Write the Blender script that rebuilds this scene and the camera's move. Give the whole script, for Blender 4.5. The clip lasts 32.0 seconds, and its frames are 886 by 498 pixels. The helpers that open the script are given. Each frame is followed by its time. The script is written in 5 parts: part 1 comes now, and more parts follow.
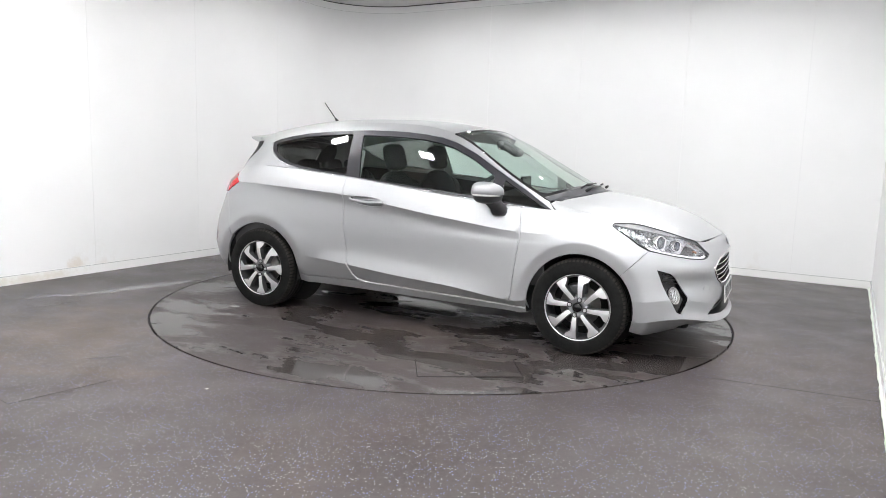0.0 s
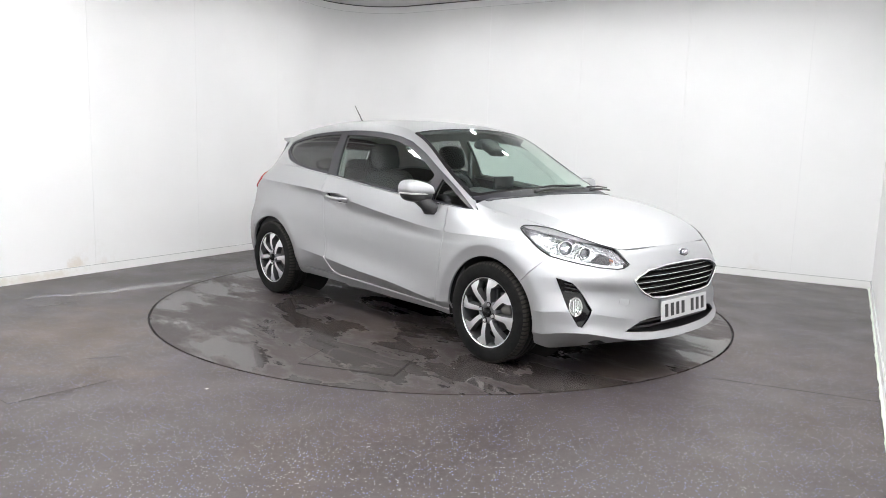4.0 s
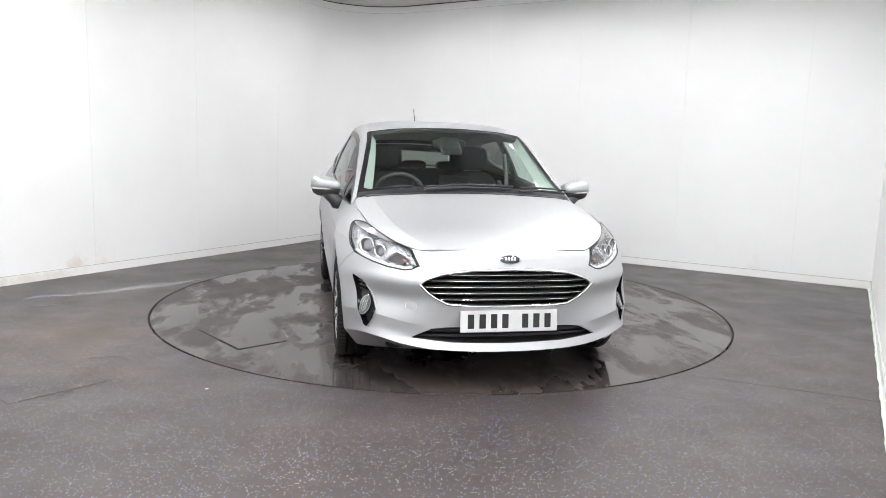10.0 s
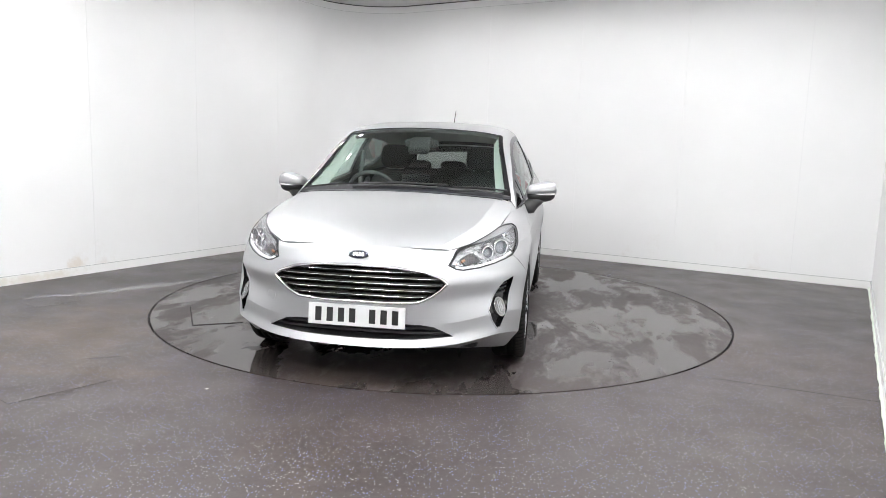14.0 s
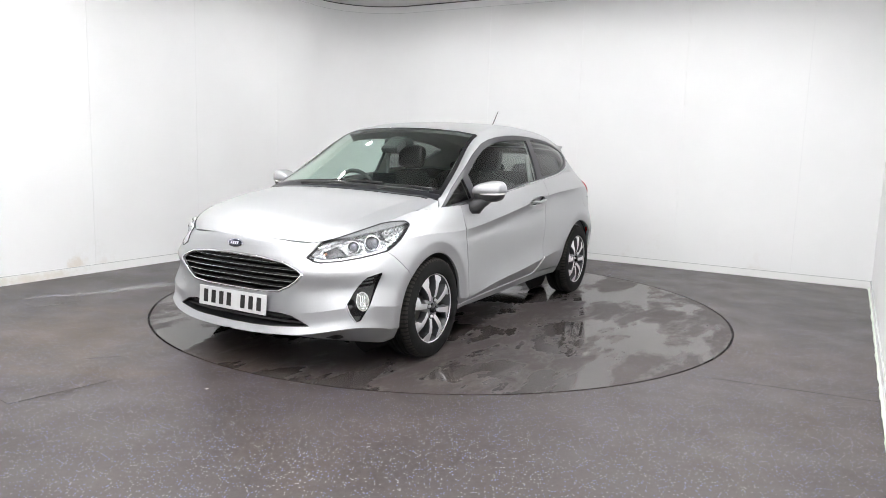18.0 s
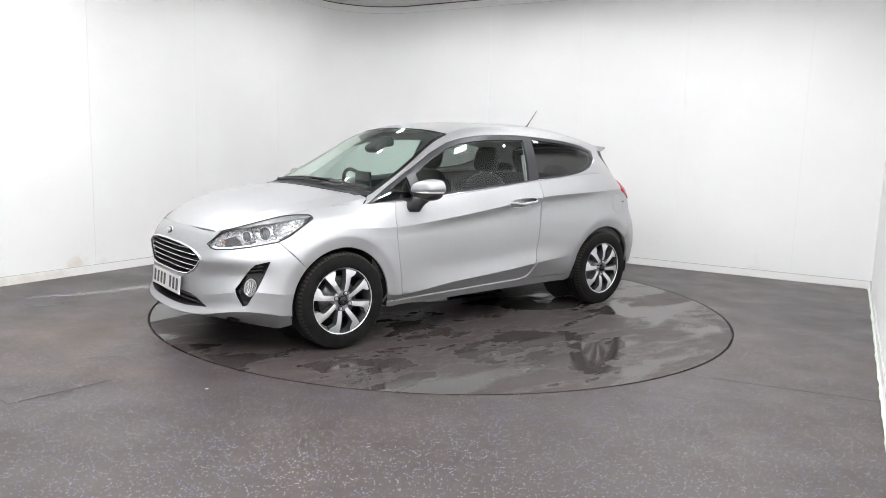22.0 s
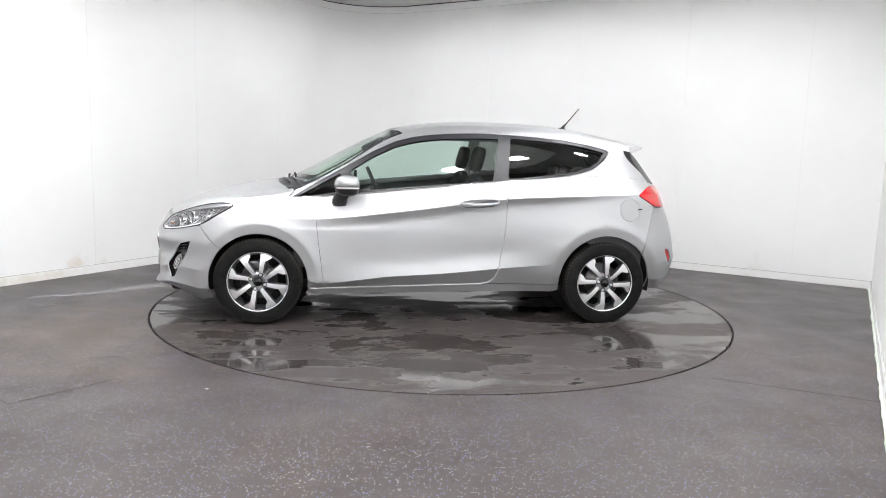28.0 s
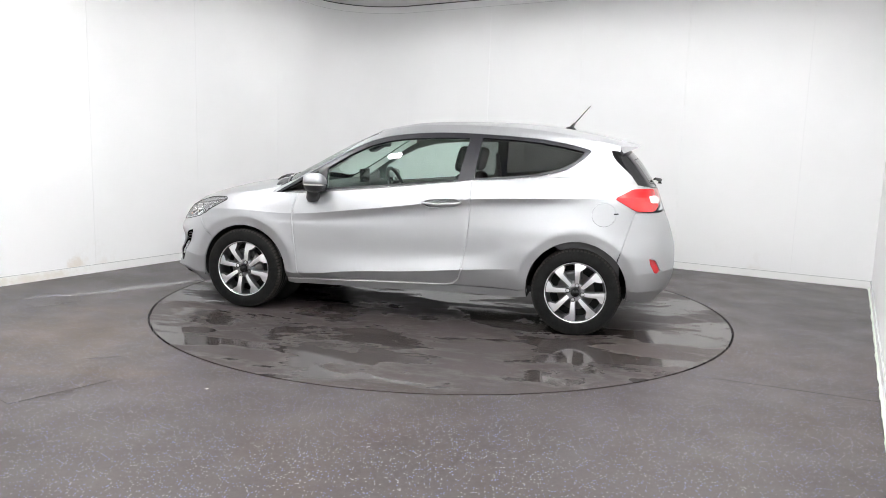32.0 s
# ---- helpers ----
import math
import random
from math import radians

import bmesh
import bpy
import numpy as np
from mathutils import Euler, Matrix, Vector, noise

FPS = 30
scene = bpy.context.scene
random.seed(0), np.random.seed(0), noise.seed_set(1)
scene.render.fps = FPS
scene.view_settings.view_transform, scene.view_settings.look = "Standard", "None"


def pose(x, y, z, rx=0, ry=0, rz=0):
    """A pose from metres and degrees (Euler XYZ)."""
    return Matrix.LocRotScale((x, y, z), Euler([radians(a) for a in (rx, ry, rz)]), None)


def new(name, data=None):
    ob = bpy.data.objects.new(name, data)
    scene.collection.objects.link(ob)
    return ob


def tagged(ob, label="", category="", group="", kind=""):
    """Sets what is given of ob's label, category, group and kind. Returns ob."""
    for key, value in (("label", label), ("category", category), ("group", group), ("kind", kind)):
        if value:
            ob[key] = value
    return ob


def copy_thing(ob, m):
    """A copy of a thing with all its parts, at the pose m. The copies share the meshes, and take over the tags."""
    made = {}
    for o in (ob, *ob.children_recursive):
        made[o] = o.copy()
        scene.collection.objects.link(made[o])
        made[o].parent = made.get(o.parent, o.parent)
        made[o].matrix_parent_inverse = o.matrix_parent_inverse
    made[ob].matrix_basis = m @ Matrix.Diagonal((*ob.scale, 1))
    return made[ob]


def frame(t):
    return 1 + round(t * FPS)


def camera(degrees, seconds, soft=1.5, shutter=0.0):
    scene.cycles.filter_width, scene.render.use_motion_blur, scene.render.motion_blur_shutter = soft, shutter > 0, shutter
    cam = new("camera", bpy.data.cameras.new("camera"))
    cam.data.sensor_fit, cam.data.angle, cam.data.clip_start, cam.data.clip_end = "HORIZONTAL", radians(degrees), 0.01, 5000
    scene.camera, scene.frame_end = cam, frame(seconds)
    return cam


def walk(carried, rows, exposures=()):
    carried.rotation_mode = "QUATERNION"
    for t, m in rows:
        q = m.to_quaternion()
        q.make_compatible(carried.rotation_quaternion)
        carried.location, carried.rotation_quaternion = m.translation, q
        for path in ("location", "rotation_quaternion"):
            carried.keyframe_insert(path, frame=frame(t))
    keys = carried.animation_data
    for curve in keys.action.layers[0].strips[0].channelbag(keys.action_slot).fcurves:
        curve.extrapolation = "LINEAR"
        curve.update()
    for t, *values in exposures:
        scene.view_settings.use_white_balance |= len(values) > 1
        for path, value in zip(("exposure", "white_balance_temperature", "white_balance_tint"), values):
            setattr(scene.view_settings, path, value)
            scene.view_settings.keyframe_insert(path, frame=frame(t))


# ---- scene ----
# ---------------------------------------------------------------- camera
EYE = (0.0, 0.0, 1.256)
cam = camera(63.68, 32.0, soft=0.9)
VIEW = pose(0, 0, 0, 90 - 8.064, 0, 0) @ pose(0, 0, 0, 0, 0, 1.676)
VIEW.translation = EYE
walk(cam, [(0.0, VIEW), (32.0, VIEW)], exposures=[(0.0, 0.0), (32.0, 0.0)])

AXIS = (0.0014, 5.7625)          # middle of the turntable
TABLE_R = 2.232
SHIFT = (-0.138, 0.094)          # the turntable's axis in the car's own plan
START_TURN, TURN_RATE = -25.96, -5.2301   # degrees, degrees a second

# ---------------------------------------------------------------- world
world = bpy.data.worlds.new("world")
scene.world = world
world.use_nodes = True
world.node_tree.nodes["Background"].inputs[0].default_value = (0.8, 0.85, 0.9, 1)
world.node_tree.nodes["Background"].inputs[1].default_value = 0.02


# ---------------------------------------------------------------- materials
def material(name, colour, rough=0.5, metal=0.0, **more):
    m = bpy.data.materials.new(name)
    m.use_nodes = True
    b = m.node_tree.nodes["Principled BSDF"]
    b.inputs["Base Color"].default_value = (*colour, 1)
    b.inputs["Roughness"].default_value = rough
    b.inputs["Metallic"].default_value = metal
    for key, value in more.items():
        b.inputs[key.replace("_", " ")].default_value = value
    return m


def node(m, kind, **values):
    n = m.node_tree.nodes.new(kind)
    for key, value in values.items():
        if key in n.inputs:
            n.inputs[key].default_value = value
    return n


def link(m, a, b):
    m.node_tree.links.new(a, b)


def bsdf(m):
    return m.node_tree.nodes["Principled BSDF"]


def noise_node(m, scale, detail=4.0, rough=0.55, vector=None, distortion=0.0):
    n = node(m, "ShaderNodeTexNoise", Scale=scale, Detail=detail, Roughness=rough, Distortion=distortion)
    if vector is None:
        vector = node(m, "ShaderNodeTexCoord").outputs["Object"]
    link(m, vector, n.inputs["Vector"])
    return n.outputs["Fac"]


def ramp(m, fac, stops):
    n = m.node_tree.nodes.new("ShaderNodeValToRGB")
    e = n.color_ramp.elements
    while len(e) < len(stops):
        e.new(0.5)
    for el, (at, c) in zip(e, stops):
        el.position = at
        el.color = (*c, 1) if hasattr(c, "__len__") else (c, c, c, 1)
    link(m, fac, n.inputs[0])
    return n.outputs["Color"]


def mix(m, fac, a, b, blend="MIX"):
    n = m.node_tree.nodes.new("ShaderNodeMix")
    n.data_type, n.blend_type = "RGBA", blend
    for sock, value in ((n.inputs[0], fac), (n.inputs[6], a), (n.inputs[7], b)):
        if hasattr(value, "links"):
            link(m, value, sock)
        elif hasattr(value, "__len__"):
            sock.default_value = (*value, 1)
        else:
            sock.default_value = value
    return n.outputs[2]


def maths(m, op, a, b=0.0):
    n = m.node_tree.nodes.new("ShaderNodeMath")
    n.operation = op
    for sock, value in zip(n.inputs, (a, b)):
        if hasattr(value, "links"):
            link(m, value, sock)
        else:
            sock.default_value = value
    return n.outputs[0]


def bump(m, height, strength=0.2, distance=0.002):
    n = node(m, "ShaderNodeBump", Strength=strength, Distance=distance)
    link(m, height, n.inputs["Height"])
    link(m, n.outputs[0], bsdf(m).inputs["Normal"])


def splash(m, position, centre, size, scale):
    """A ragged spot of dirt round a place: 1 in its middle, 0 outside."""
    off = node(m, "ShaderNodeVectorMath")
    off.operation = "SUBTRACT"
    link(m, position, off.inputs[0])
    off.inputs[1].default_value = centre
    by = node(m, "ShaderNodeVectorMath")
    by.operation = "DIVIDE"
    link(m, off.outputs[0], by.inputs[0])
    by.inputs[1].default_value = size
    far = node(m, "ShaderNodeVectorMath")
    far.operation = "LENGTH"
    link(m, by.outputs[0], far.inputs[0])
    near = ramp(m, far.outputs["Value"], [(0.0, 1.0), (1.0, 0.0)])
    return ramp(m, maths(m, "ADD", maths(m, "MULTIPLY", near, 0.55), noise_node(m, scale, 7, 0.7, position)), [(0.72, 0.0), (0.98, 1.0)])


def wall_paint():
    m = material("white_cladding", (0.86, 0.86, 0.86), 0.6)
    big = noise_node(m, 0.9, 3)
    c = ramp(m, big, [(0.3, (0.84, 0.84, 0.84)), (0.7, (0.88, 0.88, 0.88))])
    # faint scuffs and brown splashes low on the wall
    geo = node(m, "ShaderNodeNewGeometry")
    xyz = node(m, "ShaderNodeSeparateXYZ")
    link(m, geo.outputs["Position"], xyz.inputs[0])
    low = ramp(m, xyz.outputs["Z"], [(0.05, 1.0), (0.5, 0.0)])
    spots = ramp(m, noise_node(m, 2.2, 8, 0.7, geo.outputs["Position"]), [(0.58, 0.0), (0.72, 1.0)])
    c = mix(m, maths(m, "MULTIPLY", maths(m, "MULTIPLY", low, spots), 0.3), c, (0.55, 0.47, 0.38))
    # one brown splash that ran down to the skirting
    c = mix(m, maths(m, "MULTIPLY", splash(m, geo.outputs["Position"], (-3.36, 6.45, 0.10), (0.17, 0.17, 0.15), 14), 0.4), c, (0.60, 0.50, 0.38))
    link(m, c, bsdf(m).inputs["Base Color"])
    bump(m, noise_node(m, 90, 2), 0.05, 0.001)
    return m


def flooring(name, wet):
    """Dark speckled safety vinyl; wet: how much standing water lies on it."""
    m = material(name, (0.1, 0.1, 0.1), 0.45)
    pos = node(m, "ShaderNodeTexCoord").outputs["Object"]
    base = ramp(m, noise_node(m, 1.1, 6, 0.6, pos), [(0.3, (0.038, 0.0298, 0.0278)), (0.7, (0.049, 0.0390, 0.0366))])
    brown = ramp(m, noise_node(m, 0.7, 7, 0.65, pos, 0.6), [(0.5, 0.0), (0.68, 1.0)])
    base = mix(m, maths(m, "MULTIPLY", brown, 0.16), base, (0.15, 0.103, 0.067))
    if wet < 0.5:
        for centre, size in (((-1.95, 3.72, 0), (1.15, 0.20, 1)), ((-2.5, 5.15, 0), (0.7, 0.2, 1)), ((-2.4, 4.4, 0), (1.7, 1.2, 1))):
            base = mix(m, maths(m, "MULTIPLY", splash(m, pos, centre, size, 5.0), 0.4), base, (0.115, 0.080, 0.048))
    scuff = ramp(m, noise_node(m, 9, 8, 0.75, pos), [(0.62, 0.0), (0.78, 1.0)])
    base = mix(m, maths(m, "MULTIPLY", scuff, 0.25), base, (0.25, 0.24, 0.23))
    fine = ramp(m, noise_node(m, 48, 6, 0.75, pos), [(0.3, 0.74), (0.7, 1.22)])
    base = mix(m, 1.0, base, fine, "MULTIPLY")
    cells = node(m, "ShaderNodeTexVoronoi", Scale=92.0)
    link(m, pos, cells.inputs["Vector"])
    dot = maths(m, "LESS_THAN", cells.outputs["Distance"], 0.27)
    split = node(m, "ShaderNodeSeparateColor")
    link(m, cells.outputs["Color"], split.inputs[0])
    dot = maths(m, "MULTIPLY", dot, maths(m, "GREATER_THAN", split.outputs[0], 0.5))
    fleck = ramp(m, split.outputs[1], [(0.40, (0.36, 0.36, 0.38)), (0.55, (0.14, 0.17, 0.42))])
    base = mix(m, maths(m, "MULTIPLY", dot, 0.85 if wet < 0.5 else 0.25), base, fleck)
    rough = ramp(m, noise_node(m, 2.3, 6, 0.6, pos), [(0.3, 0.34), (0.7, 0.5)])
    grain = noise_node(m, 160, 2, 0.5, pos)
    if wet:
        turn = node(m, "ShaderNodeMapping")
        turn.inputs["Rotation"].default_value = (0, 0, 0.5)
        turn.inputs["Scale"].default_value = (0.8, 1.7, 1)
        link(m, pos, turn.inputs["Vector"])
        rough = ramp(m, noise_node(m, 2.3, 6, 0.6, pos), [(0.3, 0.46), (0.7, 0.6)])
        film = noise_node(m, 1.35, 9, 0.62, turn.outputs[0], 0.25)
        pool = ramp(m, film, [(0.515, 0.0), (0.53, 1.0)])
        damp = ramp(m, film, [(0.46, 0.0), (0.53, 1.0)])
        rough = mix(m, damp, rough, (0.27, 0.27, 0.27))
        rough = mix(m, pool, rough, ramp(m, noise_node(m, 3.0, 3, 0.5, pos), [(0.35, 0.05), (0.65, 0.12)]))
        base = mix(m, maths(m, "MULTIPLY", damp, 0.5), base, (0.042, 0.039, 0.037))
        grain = maths(m, "MULTIPLY", grain, maths(m, "SUBTRACT", 1.0, pool))
    link(m, base, bsdf(m).inputs["Base Color"])
    link(m, rough, bsdf(m).inputs["Roughness"])
    bump(m, grain, 0.25, 0.001)
    return m


WALL = wall_paint()
FLOOR = flooring("floor_vinyl", 0.0)
TABLE = flooring("turntable_vinyl", 1.0)
CEILING = material("ceiling_board", (0.5, 0.49, 0.48), 0.8)
link(CEILING, ramp(CEILING, noise_node(CEILING, 3, 8, 0.7), [(0.3, (0.54, 0.535, 0.525)), (0.7, (0.64, 0.635, 0.625))]), bsdf(CEILING).inputs["Base Color"])
TRIM = material("white_gloss_trim", (0.84, 0.84, 0.83), 0.35)
material_joint = material("grey_joint", (0.50, 0.50, 0.50), 0.8)
material_bead = material("pale_sealant", (0.66, 0.72, 0.62), 0.5)
link(TRIM, mix(TRIM, maths(TRIM, "MULTIPLY", splash(TRIM, node(TRIM, "ShaderNodeTexCoord").outputs["Object"], (-3.6, 6.05, 0.03), (0.9, 0.9, 0.10), 9), 0.5), (0.86, 0.86, 0.85), (0.62, 0.56, 0.46)), bsdf(TRIM).inputs["Base Color"])
WALL_BACK = material("grey_wall_board", (0.5, 0.5, 0.5), 0.8)
DARK_GAP = material("dark_gap", (0.012, 0.012, 0.012), 0.8)
LAMP = material("lamp_diffuser", (0.9, 0.9, 0.9), 0.5, Emission_Color=(0.98, 0.985, 0.995, 1), Emission_Strength=236.0)


# ---------------------------------------------------------------- mesh helpers
def mesh_object(name, bm, mat, parent=None, label="", smooth=False):
    data = bpy.data.meshes.new(name)
    bmesh.ops.recalc_face_normals(bm, faces=bm.faces)
    if smooth:
        for f in bm.faces:
            f.smooth = True
    bm.to_mesh(data)
    bm.free()
    return from_data(name, data, mat, parent, label)


def from_data(name, data, mat, parent=None, label=""):
    for m in (mat if isinstance(mat, (list, tuple)) else [mat]):
        data.materials.append(m)
    ob = new(name, data)
    if parent is not None:
        ob.parent = parent
    if label:
        ob["label"] = label
    return ob


part = mesh_object


def box(bm, lo, hi, bevel=0.0, m=None):
    made = bmesh.ops.create_cube(bm, size=1.0)["verts"]
    lo, hi = Vector(lo), Vector(hi)
    for v in made:
        v.co = Vector(((v.co[i] + 0.5) * (hi[i] - lo[i]) + lo[i]) for i in range(3))
    if bevel:
        edges = list({e for v in made for e in v.link_edges})
        bmesh.ops.bevel(bm, geom=edges, offset=bevel, segments=2, profile=0.5, affect="EDGES")
    if m is not None:
        bmesh.ops.transform(bm, matrix=m, verts=made if not bevel else bm.verts)
    return bm


def prism(bm, outline, z0, z1, m=None):
    """A solid with that outline in plan between two heights."""
    low = [bm.verts.new((x, y, z0)) for x, y in outline]
    top = [bm.verts.new((x, y, z1)) for x, y in outline]
    bm.faces.new(top)
    bm.faces.new(low[::-1])
    n = len(outline)
    for i in range(n):
        bm.faces.new((low[i], low[(i + 1) % n], top[(i + 1) % n], top[i]))
    if m is not None:
        bmesh.ops.transform(bm, matrix=m, verts=low + top)
    return bm


def lathe(bm, profile, steps=48, axis="y", centre=(0, 0, 0)):
    """A turned body: profile of (radius, along) pairs."""
    rings = []
    for k in range(steps):
        a = 2 * math.pi * k / steps
        ring = []
        for r, h in profile:
            p = (r * math.cos(a), h, r * math.sin(a)) if axis == "y" else (r * math.cos(a), r * math.sin(a), h)
            ring.append(bm.verts.new(Vector(p) + Vector(centre)))
        rings.append(ring)
    for k in range(steps):
        a, b = rings[k], rings[(k + 1) % steps]
        for i in range(len(profile) - 1):
            bm.faces.new((a[i], a[i + 1], b[i + 1], b[i]))
    return bm


def tube(bm, path, radius, steps=8, closed=False):
    pts = [Vector(q) for q in path]
    n = len(pts)
    rings = []
    up = Vector((0.13, 0.31, 0.94))
    for i, q in enumerate(pts):
        if closed:
            d = pts[(i + 1) % n] - pts[i - 1]
        else:
            d = pts[min(i + 1, n - 1)] - pts[max(i - 1, 0)]
        d.normalize()
        a = d.cross(up).normalized()
        b = d.cross(a).normalized()
        r = radius[i] if isinstance(radius, (list, tuple)) else radius
        rings.append([bm.verts.new(q + (a * math.cos(2 * math.pi * k / steps) + b * math.sin(2 * math.pi * k / steps)) * r) for k in range(steps)])
    for i in range(n if closed else n - 1):
        a, b = rings[i], rings[(i + 1) % n]
        for k in range(steps):
            bm.faces.new((a[k], a[(k + 1) % steps], b[(k + 1) % steps], b[k]))
    if not closed:
        bm.faces.new(rings[0][::-1])
        bm.faces.new(rings[-1])
    return bm


# ---------------------------------------------------------------- the room
# room frame: u runs along the back wall, w towards it
ALONG = Vector((0.866, -0.50))       # along the back wall
AWAY = Vector((0.50, 0.866))         # towards the back wall
CEIL_Z, CLAD_Z = 3.085, 2.99
BACK_W = 8.125                       # of the back wall
LEFT_U, RIGHT_U = -6.14, 0.205
RIGHT_NEAR = 0.285                   # the right wall is a little out of square
NEAR_W = -1.6
ROUND = 0.85


def plan(u, w):
    q = ALONG * u + AWAY * w
    return (q.x, q.y)


def build_room():
    bm = bmesh.new()
    prism(bm, [plan(LEFT_U - 0.3, NEAR_W - 0.3), plan(RIGHT_U + 0.4, NEAR_W - 0.3), plan(RIGHT_U + 0.4, BACK_W + 0.3), plan(LEFT_U - 0.3, BACK_W + 0.3)], -0.12, -0.035)
    tagged(mesh_object("floor_slab", bm, DARK_GAP), "dark concrete slab under the studio floor", "floor", kind="structure")
    # floor sheet with the round hole of the turntable
    bm = bmesh.new()
    hole = [(AXIS[0] + (TABLE_R + 0.008) * math.cos(2 * math.pi * k / 160), AXIS[1] + (TABLE_R + 0.008) * math.sin(2 * math.pi * k / 160)) for k in range(160)]
    outer = [plan(LEFT_U - 0.02, NEAR_W - 0.02), plan(RIGHT_U + 0.10, NEAR_W - 0.02), plan(RIGHT_U + 0.10, BACK_W + 0.02), plan(LEFT_U - 0.02, BACK_W + 0.02)]
    ov = [bm.verts.new((x, y, 0)) for x, y in outer]
    hv = [bm.verts.new((x, y, 0)) for x, y in hole]
    edges = [bm.edges.new((ring[i], ring[(i + 1) % len(ring)])) for ring in (ov, hv) for i in range(len(ring))]
    bmesh.ops.triangle_fill(bm, use_beauty=True, use_dissolve=False, edges=edges)
    low = [bm.verts.new((x, y, -0.035)) for x, y in hole]
    for i in range(160):
        bm.faces.new((hv[i], hv[(i + 1) % 160], low[(i + 1) % 160], low[i]))
    ob = mesh_object("floor", bm, FLOOR)
    tagged(ob, "dark grey speckled safety vinyl floor, dirty and damp", "floor", kind="structure")

    # walls: one run round the left wall, the rounded corner, the back wall and the right wall
    def strip(name, path, z0, z1, thick, mat, label="", parent=None, kind="structure", cat="wall"):
        bm = bmesh.new()
        n = len(path)
        rows = []
        for i, q in enumerate(path):
            q = Vector(q)
            d = (Vector(path[min(i + 1, n - 1)]) - Vector(path[max(i - 1, 0)])).normalized()
            out = Vector((-d.y, d.x))
            o = q + out * thick
            rows.append([bm.verts.new((q.x, q.y, z0)), bm.verts.new((q.x, q.y, z1)), bm.verts.new((o.x, o.y, z1)), bm.verts.new((o.x, o.y, z0))])
        for a, b in zip(rows, rows[1:]):
            for k in range(4):
                bm.faces.new((a[k], b[k], b[(k + 1) % 4], a[(k + 1) % 4]))
        bm.faces.new(rows[0])
        bm.faces.new(rows[-1][::-1])
        ob = mesh_object(name, bm, mat, parent)
        if parent is None:
            tagged(ob, label, cat, kind=kind)
        return ob

    def corner(r_off=0.0):
        cu, cw, r = LEFT_U + ROUND, BACK_W - ROUND, ROUND - r_off
        return [plan(cu - r * math.cos(a), cw + r * math.sin(a)) for a in np.linspace(0, math.pi / 2, 61)]

    def run(off):
        left = [plan(LEFT_U + off, NEAR_W), plan(LEFT_U + off, BACK_W - ROUND)]
        back = [plan(LEFT_U + ROUND, BACK_W - off), plan(RIGHT_U, BACK_W - off)]
        return left, corner(off), back

    left, bend, back = run(0)
    wl = strip("wall_left", left, -0.05, CEIL_Z + 0.1, 0.12, WALL_BACK, "white clad studio wall, scuffed near the floor")
    wc = strip("wall_corner", bend, -0.05, CEIL_Z + 0.1, 0.12, WALL_BACK, "white rounded studio wall corner")
    wb = strip("wall_back", back, -0.05, CEIL_Z + 0.1, 0.12, WALL_BACK, "white clad studio back wall with fine joints")
    wr = strip("wall_right", [plan(RIGHT_U, BACK_W), plan(RIGHT_NEAR, NEAR_W)], -0.05, CEIL_Z + 0.1, 0.12, WALL_BACK, "white clad studio wall close to the camera")
    # near wall is unseen, added to close the room and return light
    wn = strip("unseen_near_wall", [plan(RIGHT_NEAR, NEAR_W), plan(LEFT_U, NEAR_W)], -0.05, CEIL_Z + 0.1, 0.12, WALL, "plain white wall, unseen, added to close the studio")
    # cladding sheets, 1.5 m wide, fine open joints
    T = 0.006

    def sheets(parent, a, b, width, first=0.0):
        a, b = Vector(a), Vector(b)
        d = (b - a).normalized()
        total, at = (b - a).length, -first
        inn = Vector((d.y, -d.x))
        while at < total - 0.02:
            s, e = max(at, 0.0) + 0.0006, min(at + width, total) - 0.0006
            at += width
            bm = bmesh.new()
            p0, p1 = a + d * s, a + d * e
            prism(bm, [tuple(p0), tuple(p1), tuple(p1 + inn * T), tuple(p0 + inn * T)], 0.0, CLAD_Z)
            part("panel", bm, WALL, parent)
            bm = bmesh.new()
            prism(bm, [tuple(p0), tuple(p1), tuple(p1 + inn * T), tuple(p0 + inn * T)], CLAD_Z + 0.004, CEIL_Z - 0.012)
            part("top_strip", bm, WALL, parent)

    sheets(wl, left[0], left[1], 1.22, 0.4)
    sheets(wb, back[0], back[1], 1.19, 0.0)
    sheets(wr, plan(RIGHT_U, BACK_W), plan(RIGHT_NEAR, NEAR_W), 1.5)
    strip("panel", corner(T), 0.0, CLAD_Z, T * 0.9, WALL, parent=wc)
    strip("top_strip", corner(T), CLAD_Z + 0.004, CEIL_Z - 0.012, T * 0.9, WALL, parent=wc)
    # baseboards
    lab = "white painted skirting strip along the wall"
    l2, c2, b2 = run(T + 0.014)
    right = [plan(RIGHT_U - T - 0.014, BACK_W - 0.02), plan(RIGHT_NEAR - T - 0.014, NEAR_W)]
    for path in (l2, c2, b2, right):
        board = strip("baseboard", path, 0.0, 0.074, 0.013, TRIM, lab, cat="skirting")
        strip("joint", path, 0.0741, 0.0785, 0.011, material_joint, parent=board)
    # uneven bead of pale sealant along the foot of the right wall
    rng = random.Random(11)
    a, b = Vector(right[0]), Vector(right[1])
    inn = Vector((b - a).normalized().yx) * Vector((1, -1))
    steps = 150
    bead = []
    for k in range(steps + 1):
        q = a + (b - a) * (k / steps)
        q = q + inn * (0.004 * math.sin(k * 0.9) * rng.random())
        bead.append((q.x, q.y, 0.004 + 0.003 * rng.random()))
    bm = bmesh.new()
